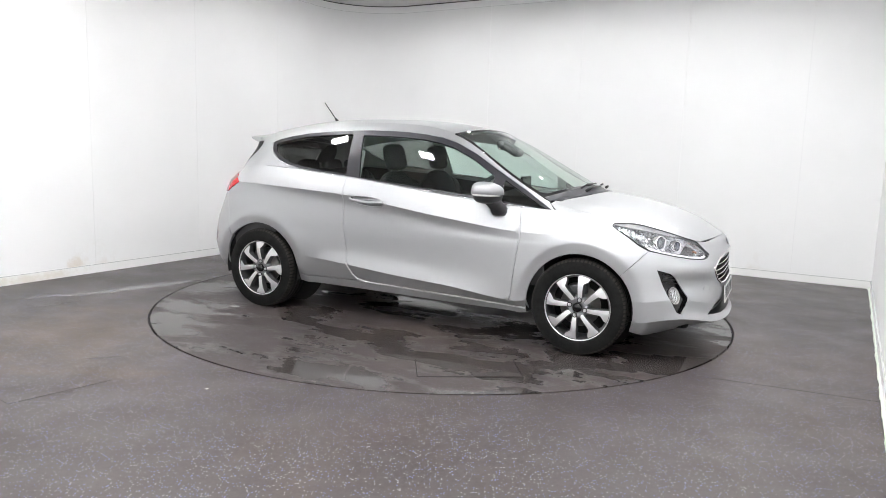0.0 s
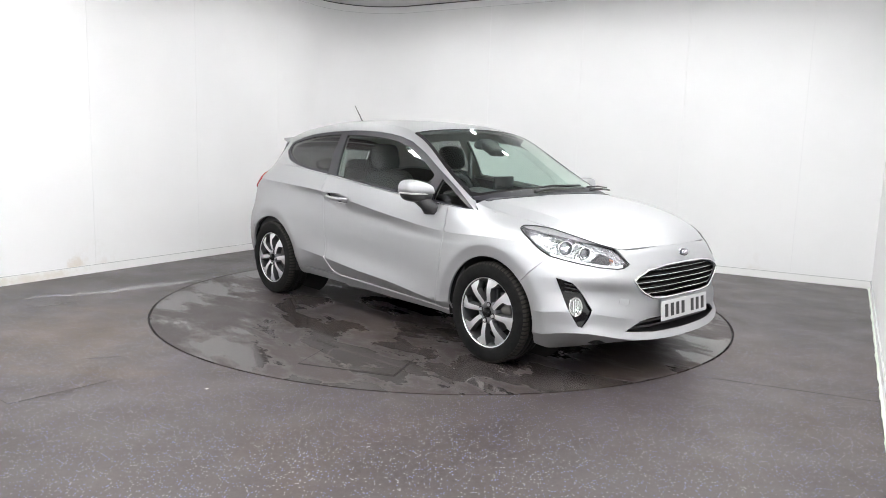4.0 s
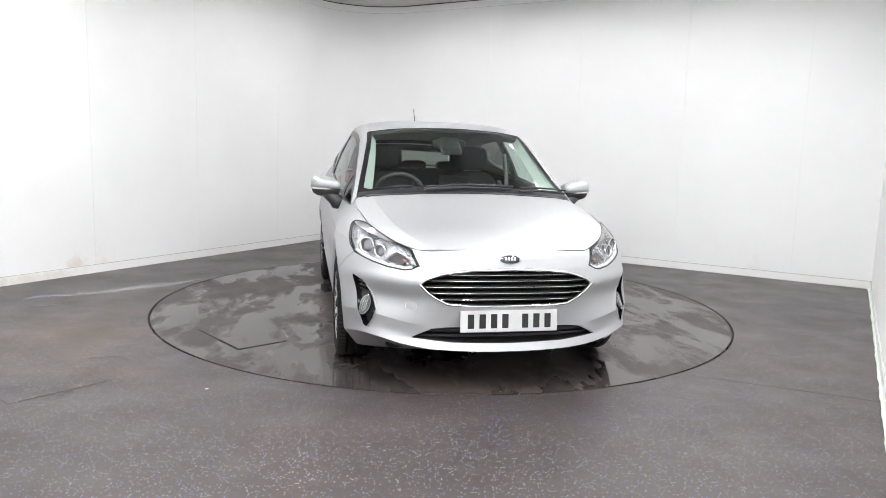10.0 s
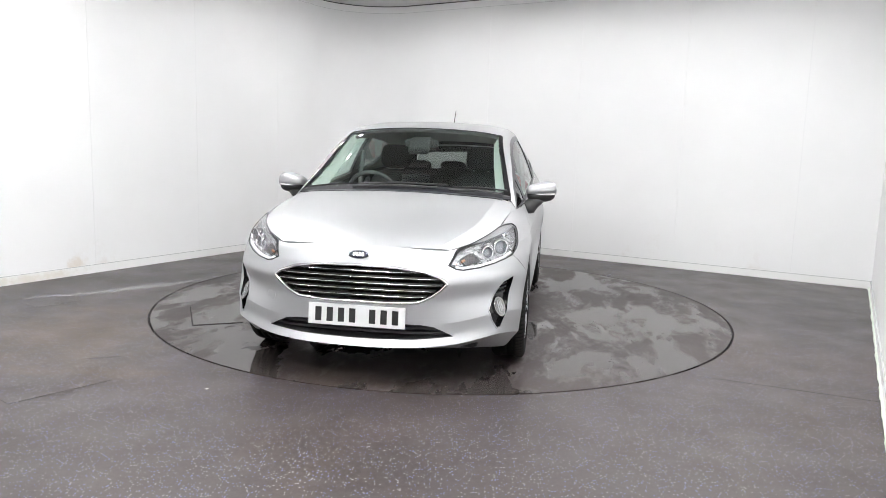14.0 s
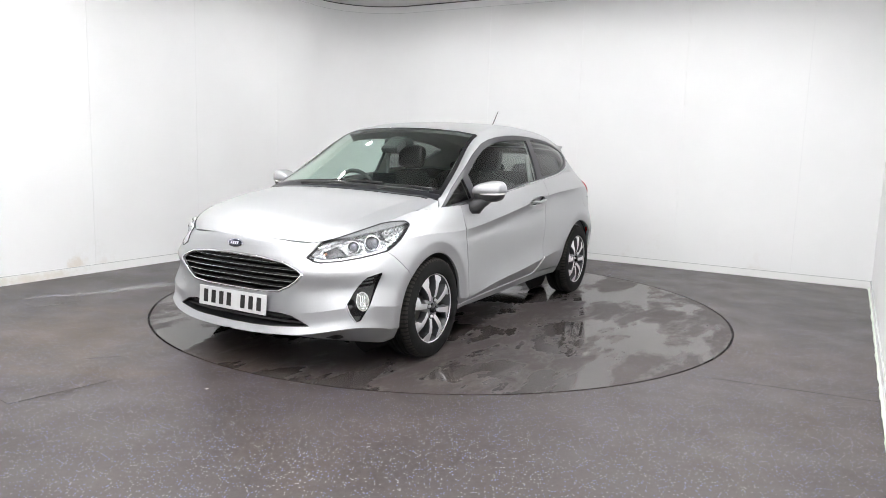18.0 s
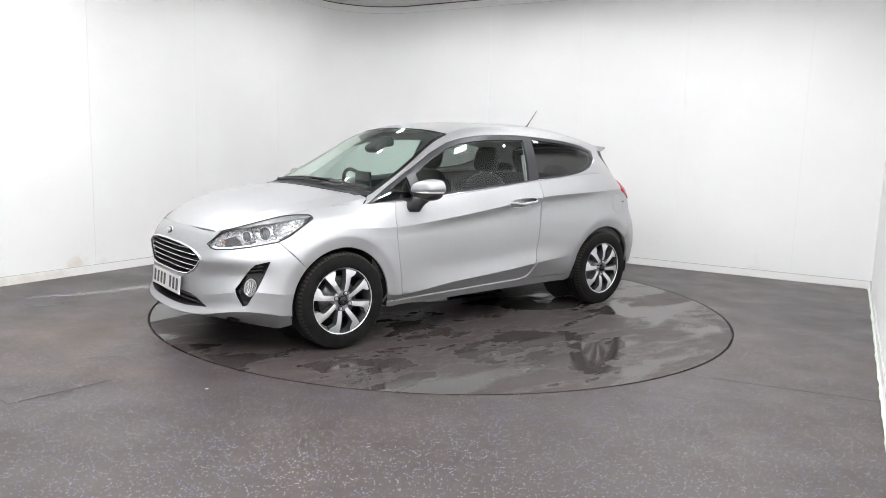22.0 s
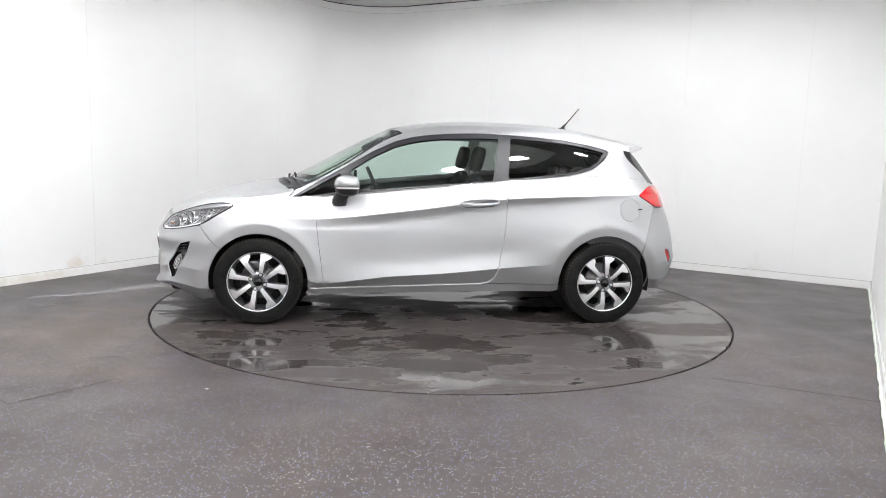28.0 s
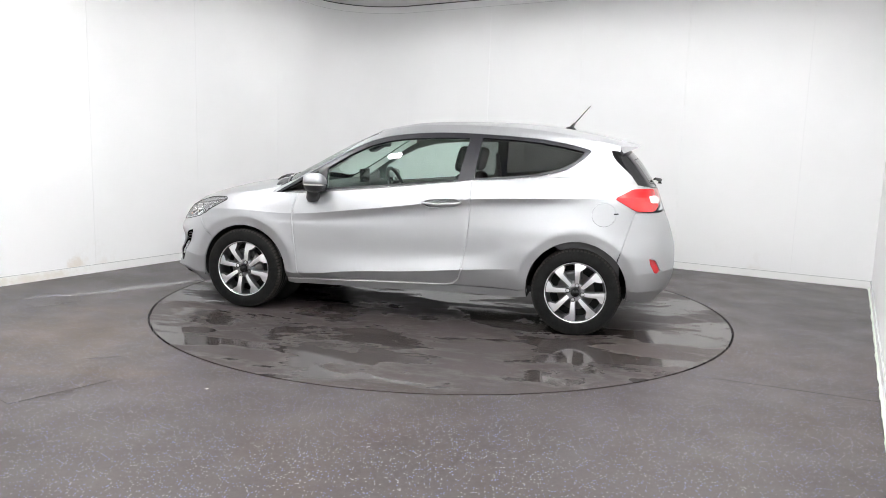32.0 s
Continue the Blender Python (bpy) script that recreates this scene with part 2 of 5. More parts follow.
    tube(bm, bead, [0.009 + 0.006 * rng.random() for _ in bead], 8)
    tagged(mesh_object("sealant_bead", bm, material_bead, smooth=True), "uneven pale green bead of sealant along the wall", "trim", kind="structure")
    bm = bmesh.new()
    prism(bm, [plan(LEFT_U - 0.12, NEAR_W - 0.12), plan(RIGHT_U + 0.20, NEAR_W - 0.12), plan(RIGHT_U + 0.20, BACK_W + 0.12), plan(LEFT_U - 0.12, BACK_W + 0.12)], CEIL_Z, CEIL_Z + 0.1)
    tagged(mesh_object("ceiling", bm, CEILING), "off-white mineral board ceiling", "ceiling", kind="structure")
    # near-black strip whose colour stands for the shaded gap under the ceiling
    for path in (run(T * 0.5)[0], run(T * 0.5)[1], run(T * 0.5)[2], [plan(RIGHT_U - T * 0.5, BACK_W), plan(RIGHT_NEAR - T * 0.5, NEAR_W)]):
        strip("trim", path, CEIL_Z - 0.011, CEIL_Z - 0.001, T * 0.4, DARK_GAP, "dark strip for the shaded gap between wall and ceiling", cat="trim")
    # small square LED lights in a ring along the walls
    light = new("ceiling_light")
    H = 0.12
    bm = bmesh.new()
    for lo, hi in (((-H - 0.02, -H - 0.02, -0.035), (H + 0.02, -H, 0)), ((-H - 0.02, H, -0.035), (H + 0.02, H + 0.02, 0)), ((-H - 0.02, -H, -0.035), (-H, H, 0)), ((H, -H, -0.035), (H + 0.02, H, 0))):
        box(bm, lo, hi)
    part("frame", bm, TRIM, light)
    bm = bmesh.new()
    box(bm, (-H, -H, -0.030), (H, H, -0.004))
    part("diffuser", bm, LAMP, light, "glowing white diffuser")
    tagged(light, "white square LED light under the ceiling", "lamp", "ceiling lights")
    turn = math.degrees(math.atan2(ALONG.y, ALONG.x))
    # two rows that open away from the camera; unseen fill row added behind it
    spots = [(-0.72, 2.65), (-0.72, 3.95), (-0.75, 5.30), (-0.72, 1.35), (-2.10, 1.62), (-3.45, 2.55), (-4.75, 3.25), (-3.45, 0.0), (-2.1, -0.3), (-0.72, 0.0)]
    for k, (u, w) in enumerate(spots):
        m = pose(*plan(u, w), CEIL_Z - 0.001, 0, 0, turn)
        if k == 0:
            light.matrix_basis = m
        else:
            copy_thing(light, m)
    # small unseen lamps, added to wash the far walls with light
    wash = new("added_downlight")
    bm = bmesh.new()
    lathe(bm, [(0.052, -0.001), (0.068, -0.002), (0.070, -0.008), (0.054, -0.014), (0.050, -0.004)], 28, "z")
    part("ring", bm, TRIM, wash, smooth=True)
    bm = bmesh.new()
    lathe(bm, [(0.0001, -0.009), (0.048, -0.008), (0.048, -0.003), (0.0001, -0.003)], 28, "z")
    part("diffuser", bm, LAMP, wash, "glowing white diffuser", True)
    tagged(wash, "small round white lamp, unseen, added to brighten the far walls", "lamp", "downlights")
    row = [(u, 7.0) for u in (-4.35, -3.75, -3.15, -2.55, -1.95, -1.35, -0.75)] + [(-0.45, 6.3), (-4.85, 7.0), (-5.0, 6.5), (-5.05, 5.85), (-5.05, 5.2)]
    for k, (u, w) in enumerate(row):
        m = pose(*plan(u, w), CEIL_Z - 0.001)
        if k == 0:
            wash.matrix_basis = m
        else:
            copy_thing(wash, m)


build_room()


WATER = flooring("wet_vinyl", 0.0)
bsdf(WATER).inputs["Coat Weight"].default_value = 1.0
bsdf(WATER).inputs["Coat Roughness"].default_value = 0.04
JOINT = material("worn_joint", (0.035, 0.032, 0.03), 0.7)
PAPER = material("paper_scrap", (0.7, 0.68, 0.62), 0.8)


def build_floor_details():
    def slab(name, outline, z, mat, parent=None):
        bm = bmesh.new()
        prism(bm, outline, 0.0003, z)
        return mesh_object(name, bm, mat, parent)

    def rect(a, b, depth, grow=0.0):
        a, b = Vector(a), Vector(b)
        d = (b - a).normalized()
        n = Vector((-d.y, d.x))
        return [tuple(q) for q in (a - d * grow - n * grow, b + d * grow - n * grow, b + d * grow + n * (depth + grow), a - d * grow + n * (depth + grow))]

    for a, b, depth in (((-2.03, 3.22), (-1.72, 3.60), 0.26), ((-2.98, 5.16), (-2.80, 5.42), 0.2)):
        joint = slab("floor_hatch", rect(a, b, depth, 0.0014), 0.0008, JOINT)
        slab("cover", rect(a, b, depth), 0.0016, FLOOR, joint)
        tagged(joint, "flush vinyl-covered access hatch in the floor", "hatch", "floor hatches")
    # welded seams of the vinyl
    for a, b in [((1.53, 3.945), (2.44, 3.560))]:
        a, b = Vector(a), Vector(b)
        n = Vector((-(b - a).y, (b - a).x)).normalized() * 0.0012
        ob = slab("floor_seam", [tuple(q) for q in (a - n, b - n, b + n, a + n)], 0.0009, DARK_GAP)
        tagged(ob, "thin dark welded seam in the vinyl floor", "seam", kind="structure")
    # shallow puddles beside the turntable
    rng = random.Random(4)

    def puddle(mid, half, wide):
        mid, half = Vector(mid), Vector(half)
        n = Vector((-half.y, half.x)).normalized()
        up, down = [], []
        for k in range(25):
            t = -1 + 2 * k / 24
            w = wide * (1 - t * t) ** 0.6
            c = mid + half * t
            up.append(tuple(c + n * w * (0.55 + 0.6 * rng.random())))
            down.append(tuple(c - n * w * (0.55 + 0.6 * rng.random())))
        ob = slab("puddle", up + down[::-1][1:-1], 0.0010, WATER)
        tagged(ob, "thin film of water on the dark floor", "puddle", "puddles")
    puddle((-2.60, 5.97), (0.42, 0.42), 0.085)
    puddle((-3.16, 5.52), (0.10, 0.09), 0.03)
    puddle((-1.95, 3.98), (0.10, 0.04), 0.02)
    ob = slab("paper_scrap", [(-1.196, 3.503), (-1.178, 3.507), (-1.181, 3.517), (-1.192, 3.516)], 0.002, PAPER)
    tagged(ob, "tiny pale scrap of paper on the floor", "scrap")


build_floor_details()


def build_turntable():
    table = new("turntable")
    table.location = (*AXIS, 0)
    bm = bmesh.new()
    lathe(bm, [(0.0001, 0.0), (TABLE_R - 0.008, 0.0), (TABLE_R - 0.008, -0.05), (0.0001, -0.05)], 160, "z")
    part("deck", bm, TABLE, table, smooth=False)
    # hatch let into the deck
    a = Vector((0.75, -1.811))
    d = (Vector((1.253, -1.518)) - a).normalized()
    n = Vector((-d.y, d.x))
    L, W = 0.58, 0.33
    bm = bmesh.new()
    prism(bm, [tuple(a + d * s + n * t) for s, t in ((0, 0), (L, 0), (L, W), (0, W))], 0.0005, 0.0045)
    part("hatch", bm, TABLE, table)
    for s0, t0, s1, t1 in ((-0.008, -0.009, L + 0.008, -0.001), (-0.008, 0, -0.002, W), (L + 0.002, 0, L + 0.008, W)):
        bm = bmesh.new()
        prism(bm, [tuple(a + d * s + n * t) for s, t in ((s0, t0), (s1, t0), (s1, t1), (s0, t1))], 0.0004, 0.0022)
        part("hatch_joint", bm, DARK_GAP, table)
    tagged(table, "round turntable deck flush with the floor, wet with puddles", "turntable")
    return table


turntable = build_turntable()

# ---------------------------------------------------------------- the car: surfaces
def cubic(knots, pts):
    """Natural cubic spline through pts at knots; returns an evaluator."""
    t, p = np.asarray(knots, float), np.asarray(pts, float)
    n = len(t)
    h = np.diff(t)
    a, r = np.zeros((n, n)), np.zeros(p.shape)
    a[0, 0] = a[-1, -1] = 1
    for i in range(1, n - 1):
        a[i, i - 1:i + 2] = h[i - 1], 2 * (h[i - 1] + h[i]), h[i]
        r[i] = 6 * ((p[i + 1] - p[i]) / h[i] - (p[i] - p[i - 1]) / h[i - 1])
    m2 = np.linalg.solve(a, r)

    def at(x):
        x = np.clip(np.asarray(x, float), t[0], t[-1])
        i = np.clip(np.searchsorted(t, x) - 1, 0, n - 2)
        u, w = (x - t[i])[:, None], (t[i + 1] - x)[:, None]
        hh = h[i][:, None]
        return (m2[i] * w ** 3 + m2[i + 1] * u ** 3) / (6 * hh) + (p[i] / hh - m2[i] * hh / 6) * w + (p[i + 1] / hh - m2[i + 1] * hh / 6) * u
    return at


class Patch:
    """A smooth surface through feature lines (rows of the same number of points)."""

    def __init__(self, rows, crease=(), ends=False, middle=False):
        """ends: the first and last stations lie in the car's middle plane; middle: the last row does."""
        g = np.array(rows, float)
        flip = np.array((1, -1, 1))
        if ends:
            g = np.concatenate([g[:, 1:2] * flip, g, g[:, -2:-1] * flip], 1)
        if middle:
            g = np.concatenate([g, g[-2:-1] * flip], 0)
        self.m = len(g)
        self.s = np.r_[0, np.cumsum(np.linalg.norm(np.diff(g, axis=1), axis=2).mean(0))]
        self.v = np.r_[0, np.cumsum(np.linalg.norm(np.diff(g, axis=0), axis=2).mean(1))]
        self.rows = [cubic(self.s, row) for row in g]
        self.crease = set(crease)
        self.lo = np.array((self.s[1] if ends else 0.0, 0.0))
        self.hi = np.array((self.s[-2] if ends else self.s[-1], self.v[-2] if middle else self.v[-1]))
        self.seams = ([(0, self.lo[0]), (0, self.hi[0])] if ends else []) + ([(1, self.hi[1])] if middle else [])
        ss, vv = np.meshgrid(np.linspace(self.lo[0], self.hi[0], 260), np.linspace(self.lo[1], self.hi[1], 90), indexing="ij")
        self.gs, self.gv = ss.ravel(), vv.ravel()
        self.gp = self.at(self.gs, self.gv)

    def at(self, s, v):
        s, v = np.clip(s, 0, self.s[-1]), np.clip(v, 0, self.v[-1])
        q = np.array([row(s) for row in self.rows])
        k = self.v
        i = np.clip(np.searchsorted(k, v) - 1, 0, self.m - 2)
        j = np.arange(len(v))
        h = (k[i + 1] - k[i])[:, None]
        d = (q[1:] - q[:-1]) / np.diff(k)[:, None, None]

        def slope(r, left):
            lo, hi = np.clip(r - 1, 0, self.m - 2), np.clip(r, 0, self.m - 2)
            w = 0.5 * (d[lo, j] + d[hi, j])
            sharp = np.isin(r, list(self.crease))[:, None]
            return np.where(sharp, d[lo if left else hi, j], w)
        u = ((v - k[i]))[:, None] / h
        a, b = slope(i, False) * h, slope(i + 1, True) * h
        p0, p1 = q[i, j], q[i + 1, j]
        return p0 * (2 * u ** 3 - 3 * u ** 2 + 1) + a * (u ** 3 - 2 * u ** 2 + u) + p1 * (3 * u ** 2 - 2 * u ** 3) + b * (u ** 3 - u ** 2)

    def normal(self, s, v):
        e = 0.004
        ds = self.at(s + e, v) - self.at(s - e, v)
        dv = self.at(s, v + e) - self.at(s, v - e)
        n = np.cross(ds, dv)
        n /= np.maximum(np.linalg.norm(n, axis=1), 1e-12)[:, None]
        p = self.at(s, v)
        out = p - np.c_[p[:, 0] * 0.75, 0 * p[:, 0], 0 * p[:, 0] + 0.55]
        return n * np.sign((n * out).sum(1))[:, None]

    def locate(self, pts, weights):
        w, q = np.asarray(weights, float), np.asarray(pts, float)
        near = [(((self.gp - p) * w) ** 2).sum(1).argmin() for p in q]
        s, v = self.gs[near].copy(), self.gv[near].copy()
        e = 0.002
        for _ in range(5):
            js = (self.at(s + e, v) - self.at(s - e, v)) / (2 * e) * w
            jv = (self.at(s, v + e) - self.at(s, v - e)) / (2 * e) * w
            r = (q - self.at(s, v)) * w
            a, b, c = (js * js).sum(1) + 1e-6, (js * jv).sum(1), (jv * jv).sum(1) + 1e-6
            f, g = (js * r).sum(1), (jv * r).sum(1)
            det = np.maximum(a * c - b * b, 1e-9)
            s = np.clip(s + np.clip((c * f - b * g) / det, -0.03, 0.03), self.lo[0], self.hi[0])
            v = np.clip(v + np.clip((a * g - b * f) / det, -0.03, 0.03), self.lo[1], self.hi[1])
        return np.c_[s, v]

    def frame_outline(self):
        (a, b), (c, d) = self.lo, self.hi
        return [(a, b), (c, b), (c, d), (a, d)]


def resample(poly, step=0.015):
    out = []
    n = len(poly)
    for i in range(n):
        a, b = np.array(poly[i], float), np.array(poly[(i + 1) % n], float)
        k = max(1, int(np.linalg.norm(b - a) / step))
        out += [a + (b - a) * j / k for j in range(k)]
    return out


def rounded(poly, r, steps=4):
    """The outline with its corners rounded; r is one radius or one for each corner."""
    out = []
    n = len(poly)
    for i in range(n):
        p, a, b = (np.array(poly[k % n], float) for k in (i, i - 1, i + 1))
        ri = r[i] if isinstance(r, (list, tuple)) else r
        la, lb = np.linalg.norm(a - p), np.linalg.norm(b - p)
        d = min(ri, la * 0.45, lb * 0.45)
        if d <= 0:
            out.append(p)
            continue
        p0, p1 = p + (a - p) / la * d, p + (b - p) / lb * d
        for t in np.linspace(0, 1, steps + 1):
            out.append(p0 * (1 - t) ** 2 + p * 2 * t * (1 - t) + p1 * t ** 2)
    return [tuple(q) for q in out]


def arc(cx, cz, r, a0, a1, n=24):
    return [(cx + r * math.cos(math.radians(a)), cz + r * math.sin(math.radians(a))) for a in np.linspace(a0, a1, n)]


def inside(poly, pts):
    x, y = pts[:, 0], pts[:, 1]
    res = np.zeros(len(pts), bool)
    n = len(poly)
    for i in range(n):
        (x0, y0), (x1, y1) = poly[i], poly[(i + 1) % n]
        if y0 == y1:
            continue
        c = ((y0 > y) != (y1 > y)) & (x < (x1 - x0) * (y - y0) / (y1 - y0) + x0)
        res ^= c
    return res


def shrink(poly, gap):
    q = np.array(poly)
    area = 0.5 * np.sum(q[:, 0] * np.roll(q[:, 1], -1) - np.roll(q[:, 0], -1) * q[:, 1])
    d = np.roll(q, -1, 0) - np.roll(q, 1, 0)
    n = np.c_[-d[:, 1], d[:, 0]] / np.maximum(np.linalg.norm(d, axis=1), 1e-9)[:, None]
    return q + n * gap * np.sign(area)


def to_domain(patch, outline, mode, step=0.015):
    pts = resample(outline, step)
    if mode == "sv":
        return np.array(pts)
    if mode == "xz":
        return patch.locate([(a, 0, b) for a, b in pts], (1, 0, 1))
    if mode == "yz":
        return patch.locate([(2.0, a, b) for a, b in pts], (0.06, 1, 1))
    if mode == "xy":
        return patch.locate([(a, b, 0) for a, b in pts], (1, 1, 0))
    return patch.locate(pts, (1, 1, 1))


def clean(loop):
    out = [loop[0]]
    for q in loop[1:]:
        if np.hypot(*(q - out[-1])) > 0.002:
            out.append(q)
    while len(out) > 3 and np.hypot(*(out[0] - out[-1])) < 0.002:
        out.pop()
    return np.array(out)


def arch_lift(p):
    """The body's side swells round each wheel and turns in towards the opening."""
    lift = np.zeros(len(p))
    for cx, cz in ((FRONT_X, WHEEL_Z), (REAR_X, WHEEL_Z + .008)):
        r = np.hypot(p[:, 0] - cx, p[:, 2] - cz)
        lift += np.where(r > .402, .006 * np.exp(-((r - .402) / .06) ** 2), .006 - .016 * np.clip((.402 - r) / .064, 0, 1) ** .8)
    return lift * np.clip((p[:, 1] - .55) / .15, 0, 1)


def skin(patch, outline, holes=(), mode="xz", step=0.022, gap=0.0013, rim=0.014, lift=0.0, hole_mode=None):
    """Vertices and faces of a panel cut from a patch: outline and holes given in a view of the car, edges turned inwards by rim."""
    def loop(poly, how, inward):
        raw = clean(to_domain(patch, poly, how))
        out = shrink(raw, inward)
        for axis, value in patch.seams:
            on = np.abs(raw[:, axis] - value) < 1e-4
            out[on, axis] = value
        return clean(out)

    loops = [loop(outline, mode, gap)]
    for h in holes:
        loops.append(loop(h, hole_mode or mode, -gap))
    lo, hi = loops[0].min(0), loops[0].max(0)
    nx, ny = max(2, int((hi[0] - lo[0]) / step)), max(2, int((hi[1] - lo[1]) / step))
    gx, gy = np.meshgrid(np.linspace(lo[0], hi[0], nx + 1), np.linspace(lo[1], hi[1], ny + 1), indexing="ij")
    grid = np.c_[gx.ravel(), gy.ravel()]
    keep = inside(loops[0], grid)
    for h in loops[1:]:
        keep &= ~inside(h, grid)
    grid = grid[keep]
    edge = np.vstack(loops)
    if len(grid):
        near = np.sqrt(((grid[:, None, :] - edge[None, :, :]) ** 2).sum(2)).min(1)
        grid = grid[near > step * 0.4]
    ridge, ridge_edges = [], []
    for k in sorted(patch.crease):
        v = patch.v[k]
        ss = np.arange(lo[0], hi[0], step * 0.8)
        row = np.c_[ss, np.full(len(ss), v)]
        ok = inside(loops[0], row)
        for h in loops[1:]:
            ok &= ~inside(h, row)
        ok &= np.sqrt(((row[:, None, :] - edge[None, :, :]) ** 2).sum(2)).min(1) > step * 0.2
        last = None
        for q, good in zip(row, ok):
            if good:
                ridge.append(q)
                if last is not None:
                    ridge_edges.append((len(ridge) - 2, len(ridge) - 1))
                last = q
            else:
                last = None
        if len(grid):
            grid = grid[np.abs(grid[:, 1] - v) > step * 0.35]
    pts = np.vstack([q for q in (edge, grid, np.array(ridge).reshape(-1, 2)) if len(q)])
    cons, at = [], 0
    for l in loops:
        n = len(l)
        cons += [(at + i, at + (i + 1) % n) for i in range(n)]
        at += n
    cons += [(len(edge) + len(grid) + i, len(edge) + len(grid) + j) for i, j in ridge_edges]
    from mathutils.geometry import delaunay_2d_cdt
    vs, es, fs, ov, oe, of = delaunay_2d_cdt([Vector(q) for q in pts], cons, [], 0, 1e-6)
    vs = np.array([tuple(q) for q in vs])
    fs = np.array([f for f in fs if len(f) == 3])
    mid = vs[fs].mean(1)
    keep = inside(loops[0], mid)
    for h in loops[1:]:
        keep &= ~inside(h, mid)
    fs = fs[keep]
    p, n = patch.at(vs[:, 0], vs[:, 1]), patch.normal(vs[:, 0], vs[:, 1])
    p = p + n * ((lift + arch_lift(p))[:, None] if patch is BELT else lift)
    tri = p[fs]
    face_n = np.cross(tri[:, 1] - tri[:, 0], tri[:, 2] - tri[:, 0])
    flip = (face_n * n[fs[:, 0]]).sum(1) < 0
    fs[flip] = fs[flip][:, ::-1]
    verts, faces = [tuple(q) for q in p], [tuple(int(k) for k in f) for f in fs]
    if rim:
        for k, l in enumerate(loops):
            q, nn = patch.at(l[:, 0], l[:, 1]), patch.normal(l[:, 0], l[:, 1])
            up = (lift + arch_lift(q))[:, None] if patch is BELT else lift
            top, low = q + nn * up, q + nn * (up - rim)
            at = len(verts)
            m = len(l)
            verts += [tuple(a) for a in top] + [tuple(a) for a in low]
            for i in range(m):
                j = (i + 1) % m
                if any(abs(l[i, ax] - val) < 1e-5 and abs(l[j, ax] - val) < 1e-5 for ax, val in patch.seams):
                    continue
                faces.append((at + i, at + j, at + m + j, at + m + i))
    sharp = {i for i in range(len(vs)) if any(abs(vs[i, 1] - patch.v[k]) < 1e-5 for k in patch.crease)}
    return verts, faces, sharp


def mark_sharp(data, sharp):
    if sharp:
        for e in data.edges:
            if e.vertices[0] in sharp and e.vertices[1] in sharp:
                e.use_edge_sharp = True


def skin_object(name, geo, mat, parent, label="", side=1, offset=True):
    verts, faces, sharp = geo
    if side < 0:
        verts = [(x, -y, z) for x, y, z in verts]
        faces = [f[::-1] for f in faces]
    data = bpy.data.meshes.new(name)
    data.from_pydata(verts, [], faces)
    mark_sharp(data, sharp)
    data.polygons.foreach_set("use_smooth", [len(p.vertices) == 3 for p in data.polygons])
    ob = from_data(name, data, mat, parent, label)
    if offset:
        ob.location = (-SHIFT[0], -SHIFT[1], 0)
    return ob


def whole(name, geo, mat, parent, label="", offset=True):
    """A panel across the car's middle: both halves in one mesh."""
    verts, faces, sharp = geo
    n = len(verts)
    data = bpy.data.meshes.new(name)
    data.from_pydata(list(verts) + [(x, -y, z) for x, y, z in verts], [], list(faces) + [tuple(k + n for k in f[::-1]) for f in faces])
    mark_sharp(data, sharp | {k + n for k in sharp})
    bm = bmesh.new()
    bm.from_mesh(data)
    bmesh.ops.remove_doubles(bm, verts=[v for v in bm.verts if abs(v.co.y) < 1e-3], dist=2e-4)
    for f in bm.faces:
        f.smooth = len(f.verts) == 3
    bm.to_mesh(data)
    bm.free()
    ob = from_data(name, data, mat, parent, label)
    if offset:
        ob.location = (-SHIFT[0], -SHIFT[1], 0)
    return ob


# feature lines of one half, from the middle of the nose round the side to the middle of the tail
MID = (1.2465, 0.90, 0.45, 0.0, -0.50, -0.90, -1.2465)


def line(front, ys, zs, rear):
    return list(front) + [(x, y, z) for x, y, z in zip(MID, ys, zs)] + list(rear)


L_BOTTOM = line([(1.80, 0, .165), (1.80, .30, .165), (1.74, .55, .165), (1.67, .69, .165), (1.58, .77, .17)],
                (.80, .772, .762, .762, .764, .775, .80), (.20, .212, .214, .22, .228, .233, .25),
                [(-1.58, .76, .255), (-1.72, .66, .235), (-1.79, .5, .23), (-1.81, .25, .23), (-1.82, 0, .23)])
L_LIP = line([(2.072, 0, .225), (2.055, .28, .230), (1.985, .53, .252), (1.84, .73, .285), (1.60, .825, .25)],
             (.835, .800, .788, .786, .789, .805, .835), (.25, .255, .262, .272, .285, .29, .32),
             [(-1.60, .81, .33), (-1.78, .69, .33), (-1.86, .5, .33), (-1.885, .25, .33), (-1.895, 0, .33)])
L_TUCK = line([(2.045, 0, .275), (2.03, .28, .28), (1.962, .53, .30), (1.825, .73, .335), (1.605, .83, .31)],
              (.842, .819, .817, .818, .820, .833, .848), (.31, .276, .298, .322, .352, .365, .38),
              [(-1.60, .82, .38), (-1.80, .695, .40), (-1.885, .5, .40), (-1.915, .25, .40), (-1.925, 0, .40)])
L_LOW = line([(2.028, 0, .34), (2.018, .28, .345), (1.962, .53, .365), (1.82, .735, .40), (1.61, .835, .38)],
             (.850, .840, .848, .850, .850, .842, .857), (.38, .305, .334, .368, .414, .443, .46),
             [(-1.60, .83, .45), (-1.815, .70, .47), (-1.895, .5, .47), (-1.925, .25, .47), (-1.935, 0, .47)])
